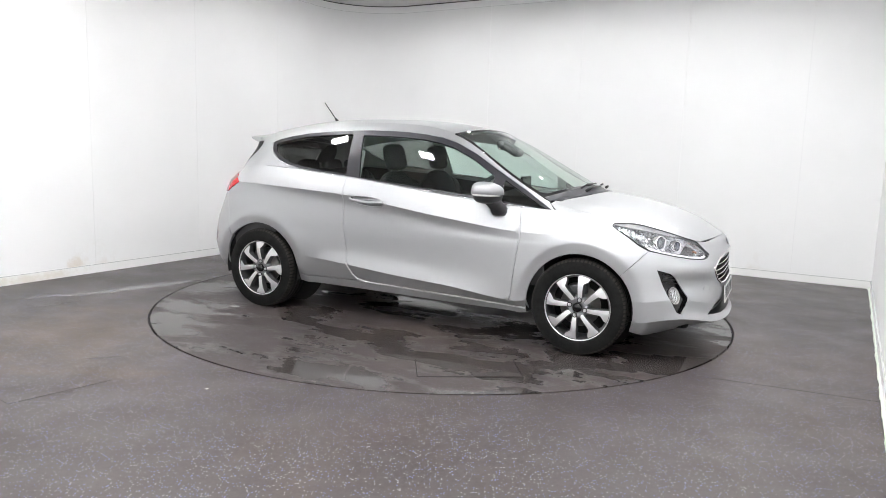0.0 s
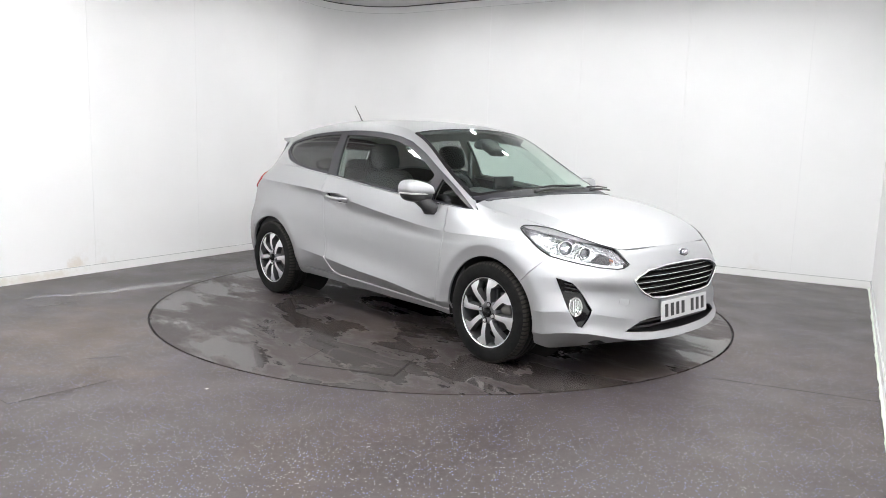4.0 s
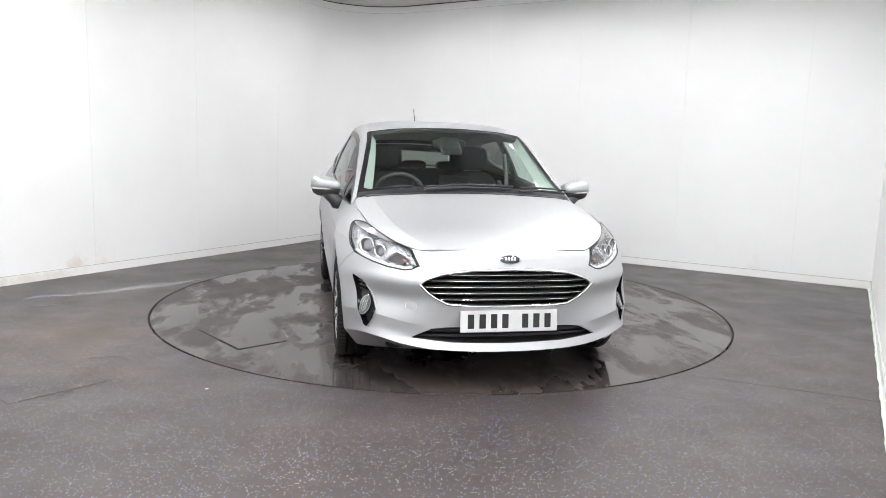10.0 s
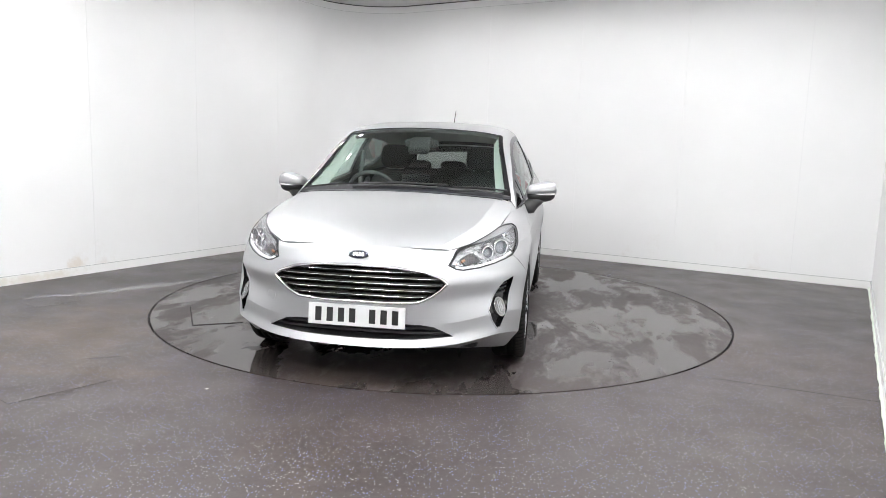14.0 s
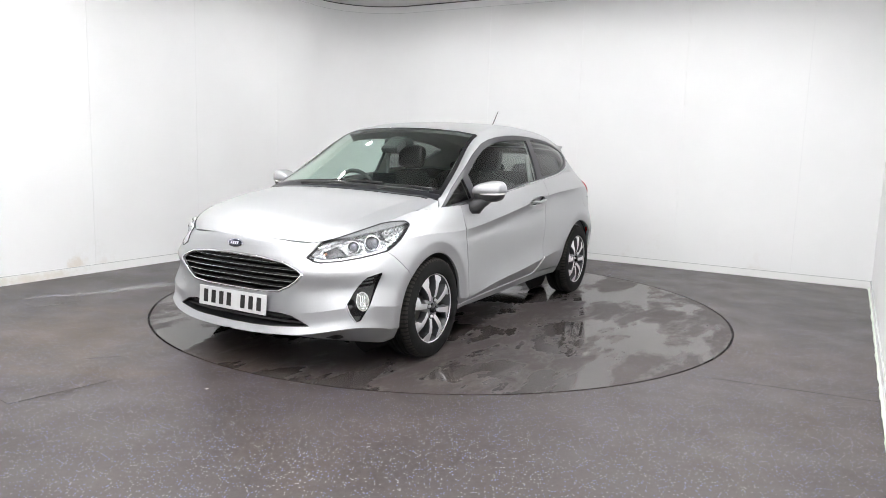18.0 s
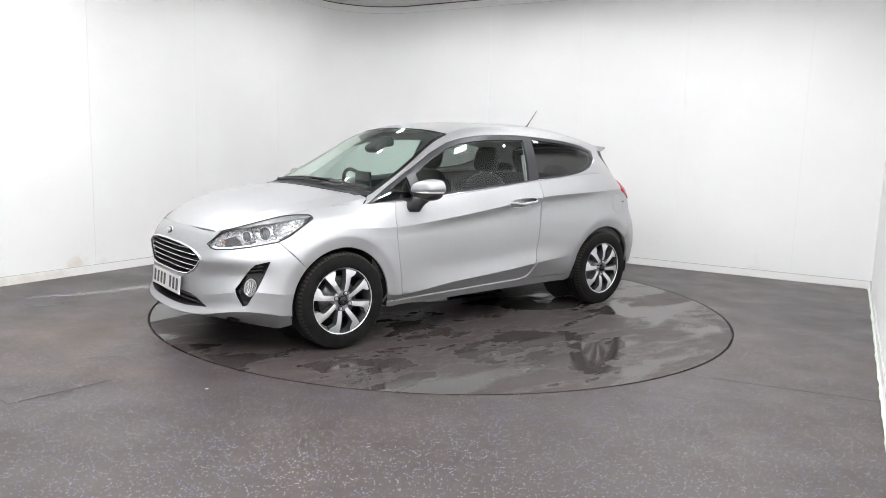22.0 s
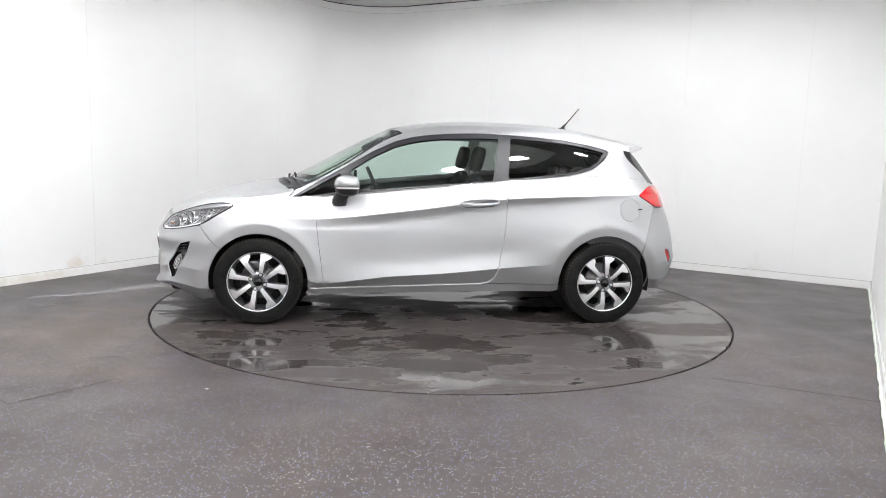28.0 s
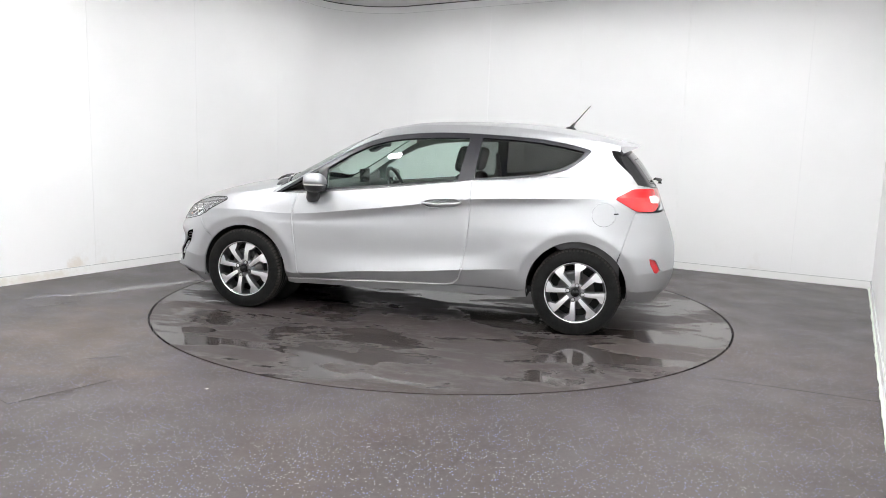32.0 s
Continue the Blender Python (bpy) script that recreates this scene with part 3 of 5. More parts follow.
L_MID = line([(2.032, 0, .46), (2.026, .27, .46), (1.952, .506, .478), (1.797, .711, .49), (1.608, .828, .50)],
             (.862, .846, .829, .826, .831, .852, .866), (.50, .47, .455, .48, .515, .55, .56),
             [(-1.60, .838, .56), (-1.80, .70, .57), (-1.885, .5, .58), (-1.92, .25, .58), (-1.93, 0, .58)])
L_RIDGE = line([(2.033, 0, .555), (2.026, .265, .556), (1.976, .497, .566), (1.826, .697, .574), (1.611, .822, .58)],
               (.862, .845, .831, .827, .833, .849, .862), (.58, .58, .595, .605, .62, .63, .635),
               [(-1.595, .828, .645), (-1.78, .70, .66), (-1.86, .5, .68), (-1.895, .25, .68), (-1.905, 0, .68)])
L_HIGH = line([(2.030, 0, .63), (2.018, .25, .63), (1.953, .487, .63), (1.81, .68, .62), (1.605, .808, .65)],
              (.857, .842, .830, .826, .832, .845, .855), (.66, .66, .67, .68, .70, .71, .72),
              [(-1.58, .812, .73), (-1.755, .68, .76), (-1.83, .5, .78), (-1.86, .25, .78), (-1.87, 0, .78)])
L_UNDER = line([(2.022, 0, .665), (2.005, .245, .665), (1.94, .481, .658), (1.80, .66, .66), (1.60, .787, .70)],
               (.848, .837, .826, .824, .827, .822, .827), (.715, .700, .735, .792, .860, .884, .90),
               [(-1.545, .797, .905), (-1.69, .68, .905), (-1.775, .5, .90), (-1.805, .25, .89), (-1.815, 0, .89)])
L_SHOULDER = line([(2.012, 0, .695), (1.99, .24, .695), (1.925, .475, .685), (1.79, .64, .70), (1.597, .772, .735)],
                  (.838, .834, .842, .844, .846, .838, .825), (.752, .742, .782, .84, .908, .93, .945),
                  [(-1.52, .785, .955), (-1.67, .67, .955), (-1.755, .5, .95), (-1.785, .25, .945), (-1.795, 0, .945)])
L_BELOW = line([(1.998, 0, .718), (1.976, .24, .718), (1.912, .468, .708), (1.775, .62, .74), (1.585, .728, .79)],
               (.793, .804, .818, .822, .822, .804, .788), (.818, .822, .862, .91, .965, .998, 1.015),
               [(-1.48, .735, 1.02), (-1.64, .63, 1.005), (-1.74, .48, .99), (-1.775, .24, .985), (-1.785, 0, .985)])
L_BELT = line([(1.978, 0, .738), (1.956, .24, .737), (1.895, .46, .727), (1.76, .60, .775), (1.575, .685, .828)],
              (.722, .766, .789, .796, .788, .763, .742), (.885, .893, .930, .978, 1.032, 1.064, 1.085),
              [(-1.46, .697, 1.07), (-1.62, .607, 1.04), (-1.73, .45, 1.02), (-1.77, .22, 1.015), (-1.78, 0, 1.015)])
BELT = Patch([L_BOTTOM, L_LIP, L_TUCK, L_LOW, L_MID, L_RIDGE, L_HIGH, L_UNDER, L_SHOULDER, L_BELOW, L_BELT], crease=(1, 3, 8), ends=True)

GREEN = Patch([
    [(1.067, .742, .872), (.85, .767, .898), (.54, .787, .922), (.2, .795, .957), (-.2, .793, .998), (-.5, .788, 1.032), (-.9, .763, 1.064), (-1.2465, .742, 1.085), (-1.46, .697, 1.07), (-1.62, .607, 1.04)],
    [(1.048, .741, .886), (.79, .733, .985), (.47, .725, 1.09), (.155, .727, 1.15), (-.2, .724, 1.185), (-.5, .718, 1.202), (-.91, .698, 1.222), (-1.235, .673, 1.205), (-1.42, .634, 1.165), (-1.56, .588, 1.125)],
    [(1.025, .731, .903), (.715, .685, 1.078), (.39, .648, 1.25), (.10, .635, 1.333), (-.2, .632, 1.362), (-.5, .628, 1.362), (-.92, .615, 1.338), (-1.2, .598, 1.298), (-1.37, .582, 1.26), (-1.50, .563, 1.215)],
    [(1.01, .720, .920), (.675, .662, 1.108), (.36, .612, 1.292), (.09, .605, 1.368), (-.2, .605, 1.394), (-.5, .602, 1.395), (-.91, .588, 1.374), (-1.2, .572, 1.335), (-1.38, .556, 1.298), (-1.49, .544, 1.265)],
    [(.995, .705, .938), (.645, .635, 1.128), (.335, .572, 1.322), (.08, .560, 1.398), (-.2, .562, 1.421), (-.5, .558, 1.423), (-.9, .545, 1.403), (-1.2, .53, 1.363), (-1.38, .515, 1.327), (-1.5, .505, 1.298)],
])
def tied(rows, s_from, s_to, n):
    """Rows on n stations, the first replaced by the upper edge of the side frame."""
    out = [GREEN.rows[-1](np.linspace(s_from, s_to, n))]
    first = np.array(rows[0])
    for row in rows[1:]:
        out.append(cubic(-first[:, 0], row)(-out[0][:, 0]))
    return out


_edge = GREEN.rows[-1](np.linspace(0, GREEN.s[-1], 400))
SPLIT = float(np.linspace(0, GREEN.s[-1], 400)[np.abs(_edge[:, 0] - .25).argmin()])   # where the screen meets the roof
ROOF = Patch(tied([
    [(.25, .567, 1.352), (.08, .560, 1.398), (-.2, .562, 1.421), (-.5, .558, 1.423), (-.9, .545, 1.403), (-1.2, .53, 1.363), (-1.38, .515, 1.327), (-1.5, .505, 1.298)],
    [(.28, .42, 1.378), (.08, .42, 1.420), (-.2, .42, 1.445), (-.5, .42, 1.449), (-.9, .41, 1.431), (-1.2, .40, 1.391), (-1.38, .39, 1.357), (-1.5, .38, 1.329)],
    [(.305, .2, 1.393), (.08, .2, 1.434), (-.2, .2, 1.458), (-.5, .2, 1.463), (-.9, .2, 1.446), (-1.2, .2, 1.408), (-1.38, .19, 1.374), (-1.5, .19, 1.347)],
    [(.315, 0, 1.397), (.08, 0, 1.438), (-.2, 0, 1.462), (-.5, 0, 1.467), (-.9, 0, 1.451), (-1.2, 0, 1.413), (-1.38, 0, 1.379), (-1.5, 0, 1.352)],
], SPLIT, GREEN.s[-1], 22), middle=True)
SCREEN = Patch(tied([
    [(.995, .705, .938), (.82, .672, 1.03), (.645, .635, 1.128), (.44, .593, 1.262), (.25, .567, 1.352)],
    [(1.075, .5, .962), (.87, .478, 1.070), (.67, .455, 1.183), (.47, .435, 1.290), (.28, .42, 1.378)],
    [(1.105, .25, .978), (.895, .238, 1.088), (.69, .225, 1.200), (.49, .212, 1.305), (.305, .2, 1.393)],
    [(1.115, 0, .983), (.905, 0, 1.094), (.70, 0, 1.206), (.50, 0, 1.310), (.315, 0, 1.397)],
], 0.0, SPLIT, 9), middle=True)


def hood_rows():
    """From the side seam to the middle line, crowned."""
    side = cubic([0, .2, .45, .65, .8, 1.0], [(1.895, .46, .727), (1.76, .60, .775), (1.575, .685, .828), (1.40, .708, .862), (1.2465, .722, .885), (1.005, .712, .925)])
    mid = cubic([0, .18, .42, .62, .8, 1.0], [(1.978, 0, .738), (1.83, 0, .823), (1.62, 0, .894), (1.44, 0, .938), (1.28, 0, .964), (1.115, 0, .983)])
    t = np.linspace(0, 1, 13)
    a, b = side(t), mid(t)
    rows = []
    fold = .15
    for f in (0, .075, fold, .40, .6, .8, 1.0):
        p = a + (b - a) * f
        g = (f - fold) / (1 - fold)
        rise = .50 * (1 - (1 - f / fold) ** 1.2) if f < fold else .50 + .50 * (1 - (1 - g) ** 2.1)
        p[:, 2] = a[:, 2] + (b[:, 2] - a[:, 2]) * rise
        p[:, 0] = a[:, 0] + (b[:, 0] - a[:, 0]) * (1 - (1 - f) ** 1.6)
        rows.append(p)
    return rows


HOOD = Patch(hood_rows(), crease=(2,), middle=True)

HATCH = Patch([
    [(-1.62, .607, 1.04), (-1.56, .588, 1.125), (-1.50, .563, 1.215), (-1.49, .544, 1.265), (-1.5, .505, 1.298)],
    [(-1.70, .52, 1.03), (-1.64, .51, 1.11), (-1.567, .49, 1.21), (-1.525, .475, 1.265), (-1.5, .45, 1.307)],
    [(-1.75, .36, 1.02), (-1.69, .35, 1.105), (-1.61, .34, 1.21), (-1.555, .33, 1.272), (-1.5, .32, 1.318)],
    [(-1.773, .18, 1.016), (-1.713, .17, 1.10), (-1.632, .17, 1.21), (-1.567, .16, 1.278), (-1.5, .16, 1.328)],
    [(-1.78, 0, 1.015), (-1.72, 0, 1.10), (-1.64, 0, 1.21), (-1.57, 0, 1.28), (-1.5, 0, 1.33)],
], middle=True)

# ---------------------------------------------------------------- the car: materials
PAINT = material("silver_paint", (0.445, 0.451, 0.460), 0.5, 0.8, Coat_Weight=0.25, Coat_Roughness=0.22)
BLACK_TRIM = material("black_plastic", (0.02, 0.02, 0.021), 0.42)
BLACK_GLOSS = material("black_gloss", (0.008, 0.008, 0.009), 0.08)
CHROME = material("chrome", (0.82, 0.82, 0.83), 0.10, 1.0)
DARK_CLOTH = material("dark_cloth", (0.020, 0.020, 0.021), 0.9, Specular_IOR_Level=0.2)
DARK_PLASTIC = material("interior_plastic", (0.055, 0.055, 0.057), 0.55)
LINER = material("wheel_liner", (0.012, 0.012, 0.012), 0.85)


def pane(name, tint, gloss=0.03):
    """Tinted thin glass: clear through its tint, with a real reflection."""
    m = bpy.data.materials.new(name)
    m.use_nodes = True
    t = m.node_tree
    t.nodes.remove(t.nodes["Principled BSDF"])
    clear = t.nodes.new("ShaderNodeBsdfTransparent")
    clear.inputs[0].default_value = (*tint, 1)
    shine = t.nodes.new("ShaderNodeBsdfGlossy")
    shine.inputs["Roughness"].default_value = gloss
    facing = t.nodes.new("ShaderNodeLayerWeight")
    facing.inputs[0].default_value = 0.5
    power = t.nodes.new("ShaderNodeMath")
    power.operation = "POWER"
    power.inputs[1].default_value = 5.0
    fres = t.nodes.new("ShaderNodeMath")
    fres.operation = "MULTIPLY_ADD"
    fres.inputs[1].default_value, fres.inputs[2].default_value = 0.93, 0.07
    t.links.new(facing.outputs["Facing"], power.inputs[0])
    t.links.new(power.outputs[0], fres.inputs[0])
    mixer = t.nodes.new("ShaderNodeMixShader")
    t.links.new(fres.outputs[0], mixer.inputs[0])
    t.links.new(clear.outputs[0], mixer.inputs[1])
    t.links.new(shine.outputs[0], mixer.inputs[2])
    t.links.new(mixer.outputs[0], t.nodes["Material Output"].inputs[0])
    return m


GLASS = pane("green_tinted_glass", (0.80, 0.91, 0.86))
PRIVACY = pane("privacy_glass", (0.26, 0.27, 0.26))
LENS = pane("clear_lens", (0.93, 0.94, 0.95))
RED_LENS = material("red_lens", (0.45, 0.004, 0.006), 0.18, Coat_Weight=0.5)

car = new("car")
car.location = (*AXIS, 0)
tagged(car, "silver three-door hatchback with alloy wheels, parked on the turntable", "car")

ARCH_R, WHEEL_Z = 0.338, 0.300
FRONT_X, REAR_X = 1.2465, -1.2465


def both(name, geo, mat, label="", parent=None):
    return [skin_object(name, geo, mat, car if parent is None else parent, label, side) for side in (1, -1)]


HEAD3 = [(1.420, .757, .826), (1.43, .740, .830), (1.50, .716, .835), (1.56, .693, .830), (1.62, .668, .820), (1.76, .60, .777), (1.868, .505, .737), (1.92, .488, .690), (1.952, .464, .657), (1.945, .50, .637), (1.925, .535, .629), (1.862, .612, .637), (1.78, .684, .653), (1.706, .735, .670), (1.65, .767, .684), (1.585, .787, .716), (1.516, .787, .762), (1.457, .779, .795), (1.421, .768, .817)]
def side_point(x, z):
    sv = BELT.locate([(x, 0, z)], (1, 0, 1))
    return tuple(BELT.at(sv[:, 0], sv[:, 1])[0])


LAMP_LOW = [(1.955, .460, .655), (1.948, .50, .635), (1.927, .536, .6265), (1.863, .613, .6345), (1.78, .686, .6505), (1.706, .737, .6675), side_point(1.642, .682)]
TAIL = rounded([(-1.470, .952), (-1.585, 1.010), (-1.70, 1.014), (-1.765, 1.005), (-1.785, .93), (-1.74, .862), (-1.62, .866)], .02)
DOOR_FRONT = [(.82, 1.2), (.822, .90), (.845, .80), (.848, .70), (.832, .56), (.815, .43), (.806, .33), (.790, .285), (.765, .264)]
DOOR_REAR = [(-.355, .295), (-.41, .325), (-.445, .42), (-.478, .60), (-.492, .75), (-.495, .94), (-.488, 1.2)]
GRILLE = [(0, .645), (.20, .640), (.35, .620), (.435, .588), (.464, .565), (.43, .528), (.385, .495), (.32, .464), (.2, .456), (0, .455)]
INTAKE = [(0, .345), (.2, .344), (.33, .343), (.40, .334), (.50, .287), (.3, .270), (0, .264)]
FOG = [(1.702, .783, .575), (1.774, .739, .553), (1.82, .698, .503), (1.871, .673, .412), (1.864, .69, .361), (1.844, .716, .315), (1.825, .732, .322), (1.778, .762, .412), (1.73, .769, .503)]
WINDOW = [(1.05, .873), (.84, 1.003), (.62, 1.128), (.46, 1.222), (.30, 1.296), (.18, 1.328), (.06, 1.347), (-.08, 1.360), (-.23, 1.367), (-.38, 1.368), (-.525, 1.364), (-.75, 1.353), (-.95, 1.337), (-1.12, 1.313), (-1.24, 1.286), (-1.288, 1.273), (-1.298, 1.262), (-1.275, 1.228), (-1.235, 1.190), (-1.14, 1.128), (-1.04, 1.098), (-.94, 1.077), (-.72, 1.052), (-.49, 1.036), (.0, .984), (.54, .928), (.82, .902)]
DOOR_GLASS = rounded([(.60, .940), (.615, 1.085), (.45, 1.188), (.30, 1.258), (.18, 1.291), (.06, 1.311), (-.08, 1.324), (-.23, 1.331), (-.447, 1.333), (-.392, 1.034), (.0, .998)], .012)
SAIL = rounded([(.985, .893), (.69, 1.062), (.672, .932)], .012)
QUARTER_GLASS = rounded([(-.535, 1.338), (-.75, 1.329), (-.95, 1.313), (-1.10, 1.291), (-1.245, 1.260), (-1.252, 1.250), (-1.20, 1.192), (-1.11, 1.143), (-1.02, 1.114), (-.93, 1.095), (-.72, 1.071), (-.505, 1.053)], .015)
DISH = rounded([(-.150, .860), (-.18, .888), (-.30, .902), (-.40, .902), (-.435, .885), (-.40, .855), (-.28, .838), (-.19, .838)], .03)
FUEL = arc(-1.408, .843, .078, 0, 345, 24)


def open_line(patch, pts, mode, lift=0.0, per=8):
    """Points along an open line laid on a patch."""
    fine = []
    for a, b in zip(pts, pts[1:]):
        fine += [tuple(np.array(a) + (np.array(b) - np.array(a)) * k / per) for k in range(per)]
    fine.append(pts[-1])
    if mode == "xz":
        sv = patch.locate([(a, 0, b) for a, b in fine], (1, 0, 1))
    elif mode == "yz":
        sv = patch.locate([(2.0, a, b) for a, b in fine], (0.06, 1, 1))
    else:
        sv = patch.locate(fine, (1, 1, 1))
    return patch.at(sv[:, 0], sv[:, 1]) + patch.normal(sv[:, 0], sv[:, 1]) * lift


def sided(pts, side):
    return [(p[0], p[1] * side, p[2]) for p in pts]


def car_part(name, bm, mat, label="", smooth=True, parent=None):
    ob = part(name, bm, mat, car if parent is None else parent, label, smooth)
    if parent is None:
        ob.location = (-SHIFT[0], -SHIFT[1], 0)
    return ob


def build_body():
    arch_f = arc(FRONT_X, WHEEL_Z, ARCH_R, 190, 42, 34)
    fender = [(1.642, .682), (1.583, .713), (1.514, .759), (1.455, .792), (1.417, .815), (1.415, .826), (1.428, .834), (1.50, .8375), (1.56, .834), (1.60, 1.3)] + DOOR_FRONT + [(.82, .262), (.908, .254)] + arch_f + [(1.53, .56)]
    fender_geo = skin(BELT, fender, step=.015)
    quarter = DOOR_REAR[::-1] + [(-.33, .293), (-.60, .29), (-.905, .288)] + arc(REAR_X, WHEEL_Z + .012, ARCH_R + .004, -2, 140, 34) + [(-1.53, .60), (-1.56, .70), (-1.61, .862), (-1.66, .864), (-1.66, 1.3)]
    quarter_geo = skin(BELT, quarter, [FUEL], gap=.0010, step=.015)
    door_geo = skin(BELT, DOOR_FRONT + [(.2, .277), (-.30, .289)] + DOOR_REAR, [DISH], gap=0.0018, rim=.01)
    rocker_geo = skin(BELT, [(.905, .250), (.79, .258), (.2, .273), (-.30, .285), (-.60, .284), (-.91, .284), (-.90, .1), (.905, .1)])
    both("fender", fender_geo, PAINT)
    skin_object("quarter_panel", quarter_geo, PAINT, car, "", 1)
    skin_object("quarter_panel", skin(BELT, quarter, gap=.0010, step=.015), PAINT, car, "", -1)
    doors = both("door", door_geo, PAINT)
    both("rocker", rocker_geo, PAINT)
    flap = skin_object("fuel_flap", skin(BELT, FUEL, gap=.0004, rim=.004), PAINT, car, "round fuel flap", 1)
    bm = bmesh.new()
    tube(bm, list(map(tuple, open_line(BELT, [(-1.472, .850), (-1.502, .853)], "xz", .001))), .005, 6)
    part("finger_notch", bm, BLACK_TRIM, flap, "dark finger notch", True)
    bumper = [(-1.53, .60), (-1.56, .70), (-1.61, .862), (-1.66, .862), (-1.74, .858), (-2.3, .86), (-2.3, .1), (-1.55, .1)] + arc(REAR_X, WHEEL_Z + .012, ARCH_R + .004, 205, 142, 12)
    reflector = rounded([(-1.722, .560), (-1.765, .545), (-1.80, .475), (-1.785, .45), (-1.765, .455), (-1.73, .52)], .01)
    whole("rear_bumper", skin(BELT, bumper, [reflector]), PAINT, car)
    both("rear_reflector", skin(BELT, reflector, lift=-.006), RED_LENS, "red plastic reflector")
    whole("tailgate", skin(BELT, [(-1.775, .868), (-2.3, .866), (-2.3, 1.3), (-1.655, 1.3), (-1.655, 1.02), (-1.775, 1.008), (-1.795, .93)]), PAINT, car)
    for lamp in both("tail_lamp", skin(BELT, TAIL, rim=.012, lift=.008), RED_LENS, "red tail lamp with a clear reversing lens"):
        side = 1 if lamp.data.vertices[0].co.y > 0 else -1
        geo = skin(BELT, rounded([(-1.69, .965), (-1.735, .968), (-1.765, .95), (-1.765, .915), (-1.71, .918)], .012), lift=.010, rim=.004)
        skin_object("reversing_lens", geo, material_reverse, lamp, "clear lens", side, offset=False)
    # nose
    nose = [(1.978, 0, .738), (1.956, .24, .737), (1.897, .455, .728), (1.872, .490, .736), (1.922, .478, .690)] + LAMP_LOW + [side_point(1.53, .56)] + [side_point(x, z) for x, z in arc(FRONT_X, WHEEL_Z, ARCH_R, 42, -22, 12)] + [(1.58, .77, .17), (1.67, .69, .165), (1.74, .55, .165), (1.80, .3, .165), (1.80, 0, .165)]
    whole("front_bumper", nose_skin(nose), PAINT, car)
    whole("hood", skin(HOOD, HOOD.frame_outline(), mode="sv", gap=0.002), PAINT, car)
    whole("roof", skin(ROOF, ROOF.frame_outline(), mode="sv", gap=0.0), PAINT, car)
    whole("windscreen", skin(SCREEN, SCREEN.frame_outline(), mode="sv", gap=0.006, rim=.004), GLASS, car)
    both("side_frame", skin(GREEN, GREEN.frame_outline(), [resample(WINDOW)], mode="sv", hole_mode="xz", gap=0.0), PAINT)
    frames = both("window_frame", skin(GREEN, WINDOW, [DOOR_GLASS, SAIL, QUARTER_GLASS], lift=-.003, rim=.02, gap=0.0005), BLACK_SATIN, "satin black window surround")
    both("door_window", skin(GREEN, DOOR_GLASS, lift=-.008, rim=.004, gap=-.004), GLASS, "green-tinted door window")
    both("quarter_window", skin(GREEN, QUARTER_GLASS, lift=-.007, rim=.004, gap=-.004), PRIVACY, "dark privacy glass")
    both("sail_window", skin(GREEN, SAIL, lift=-.006, rim=.004, gap=-.004), PRIVACY, "dark fixed corner window")
    # rear window, blades and spoiler
    glass = [(HATCH.lo[0] + .03, .16), (.235, .16), (.255, HATCH.hi[1]), (HATCH.lo[0] + .03, HATCH.hi[1])]
    whole("rear_window", skin(HATCH, glass, mode="sv", lift=.0, rim=.004, gap=0.002), PRIVACY, car, "dark privacy rear window")
    h = HATCH.hi
    rest = [(0, 0), (h[0], 0), (h[0], h[1]), (.258, h[1]), (.238, .155), (.028, .155), (.028, h[1]), (0, h[1])]
    e, gv = GREEN.s[-1], GREEN.v
    both("rear_blade", skin(GREEN, [(e - .075, gv[3] - .012), (e, gv[3]), (e, gv[1] - .035)], mode="sv", lift=.002, rim=.004, gap=0), BLACK_GLOSS, "gloss black blade beside the rear window")
    whole("tailgate_frame", skin(HATCH, rest, mode="sv", gap=0), BLACK_GLOSS, car, "gloss black rear window blades")
    bm = bmesh.new()
    ys = np.linspace(-.515, .515, 25)
    rows = []
    for y in ys:
        f = abs(y / .515)
        top = 1.296 + .056 * (1 - f ** 2.2)
        tip = 1.302 + .022 * (1 - f ** 2.5)
        back = -1.60 - .035 * (1 - f ** 3)
        rows.append([bm.verts.new(p) for p in ((-1.47, y, top + .003), (-1.54, y, (top + tip) / 2 + .005), (back, y, tip), (back + .006, y, tip - .014), (-1.505, y, tip - .052 + .01 * (1 - f)))])
    for a, b in zip(rows, rows[1:]):
        for k in range(4):
            bm.faces.new((a[k], b[k], b[k + 1], a[k + 1]))
    caps = [bm.faces.new(rows[0]), bm.faces.new(rows[-1])]
    bmesh.ops.split_edges(bm, edges=[e for f in caps for e in f.edges])
    car_part("spoiler", bm, PAINT)
    corner = Patch([[(1.2465, .7225, .8852), (1.12, .7185, .9055), (1.0, .709, .930)], [(1.2465, .724, .8835), (1.15, .7385, .8855), (1.064, .7455, .8785)]])
    both("fender_corner", skin(corner, corner.frame_outline(), mode="sv", gap=0, rim=.01), PAINT)
    # chrome line under the windows
    for side in (1, -1):
        bm = bmesh.new()
        path = open_line(GREEN, [(1.045, .876), (.82, .899), (.54, .925), (.0, .981), (-.49, 1.033)], "xz", .002)
        tube(bm, sided(path, side), .004, 6)
        car_part("window_strip", bm, CHROME, "thin chrome strip under the window")
        bm = bmesh.new()
        path = open_line(GREEN, [(-.492, 1.033), (-.72, 1.049), (-.94, 1.074), (-1.04, 1.095), (-1.14, 1.125), (-1.238, 1.187), (-1.30, 1.26)], "xz", .002)
        tube(bm, sided(path, side), .004, 6)
        car_part("window_strip", bm, CHROME, "thin chrome strip under the window")
        bm = bmesh.new()
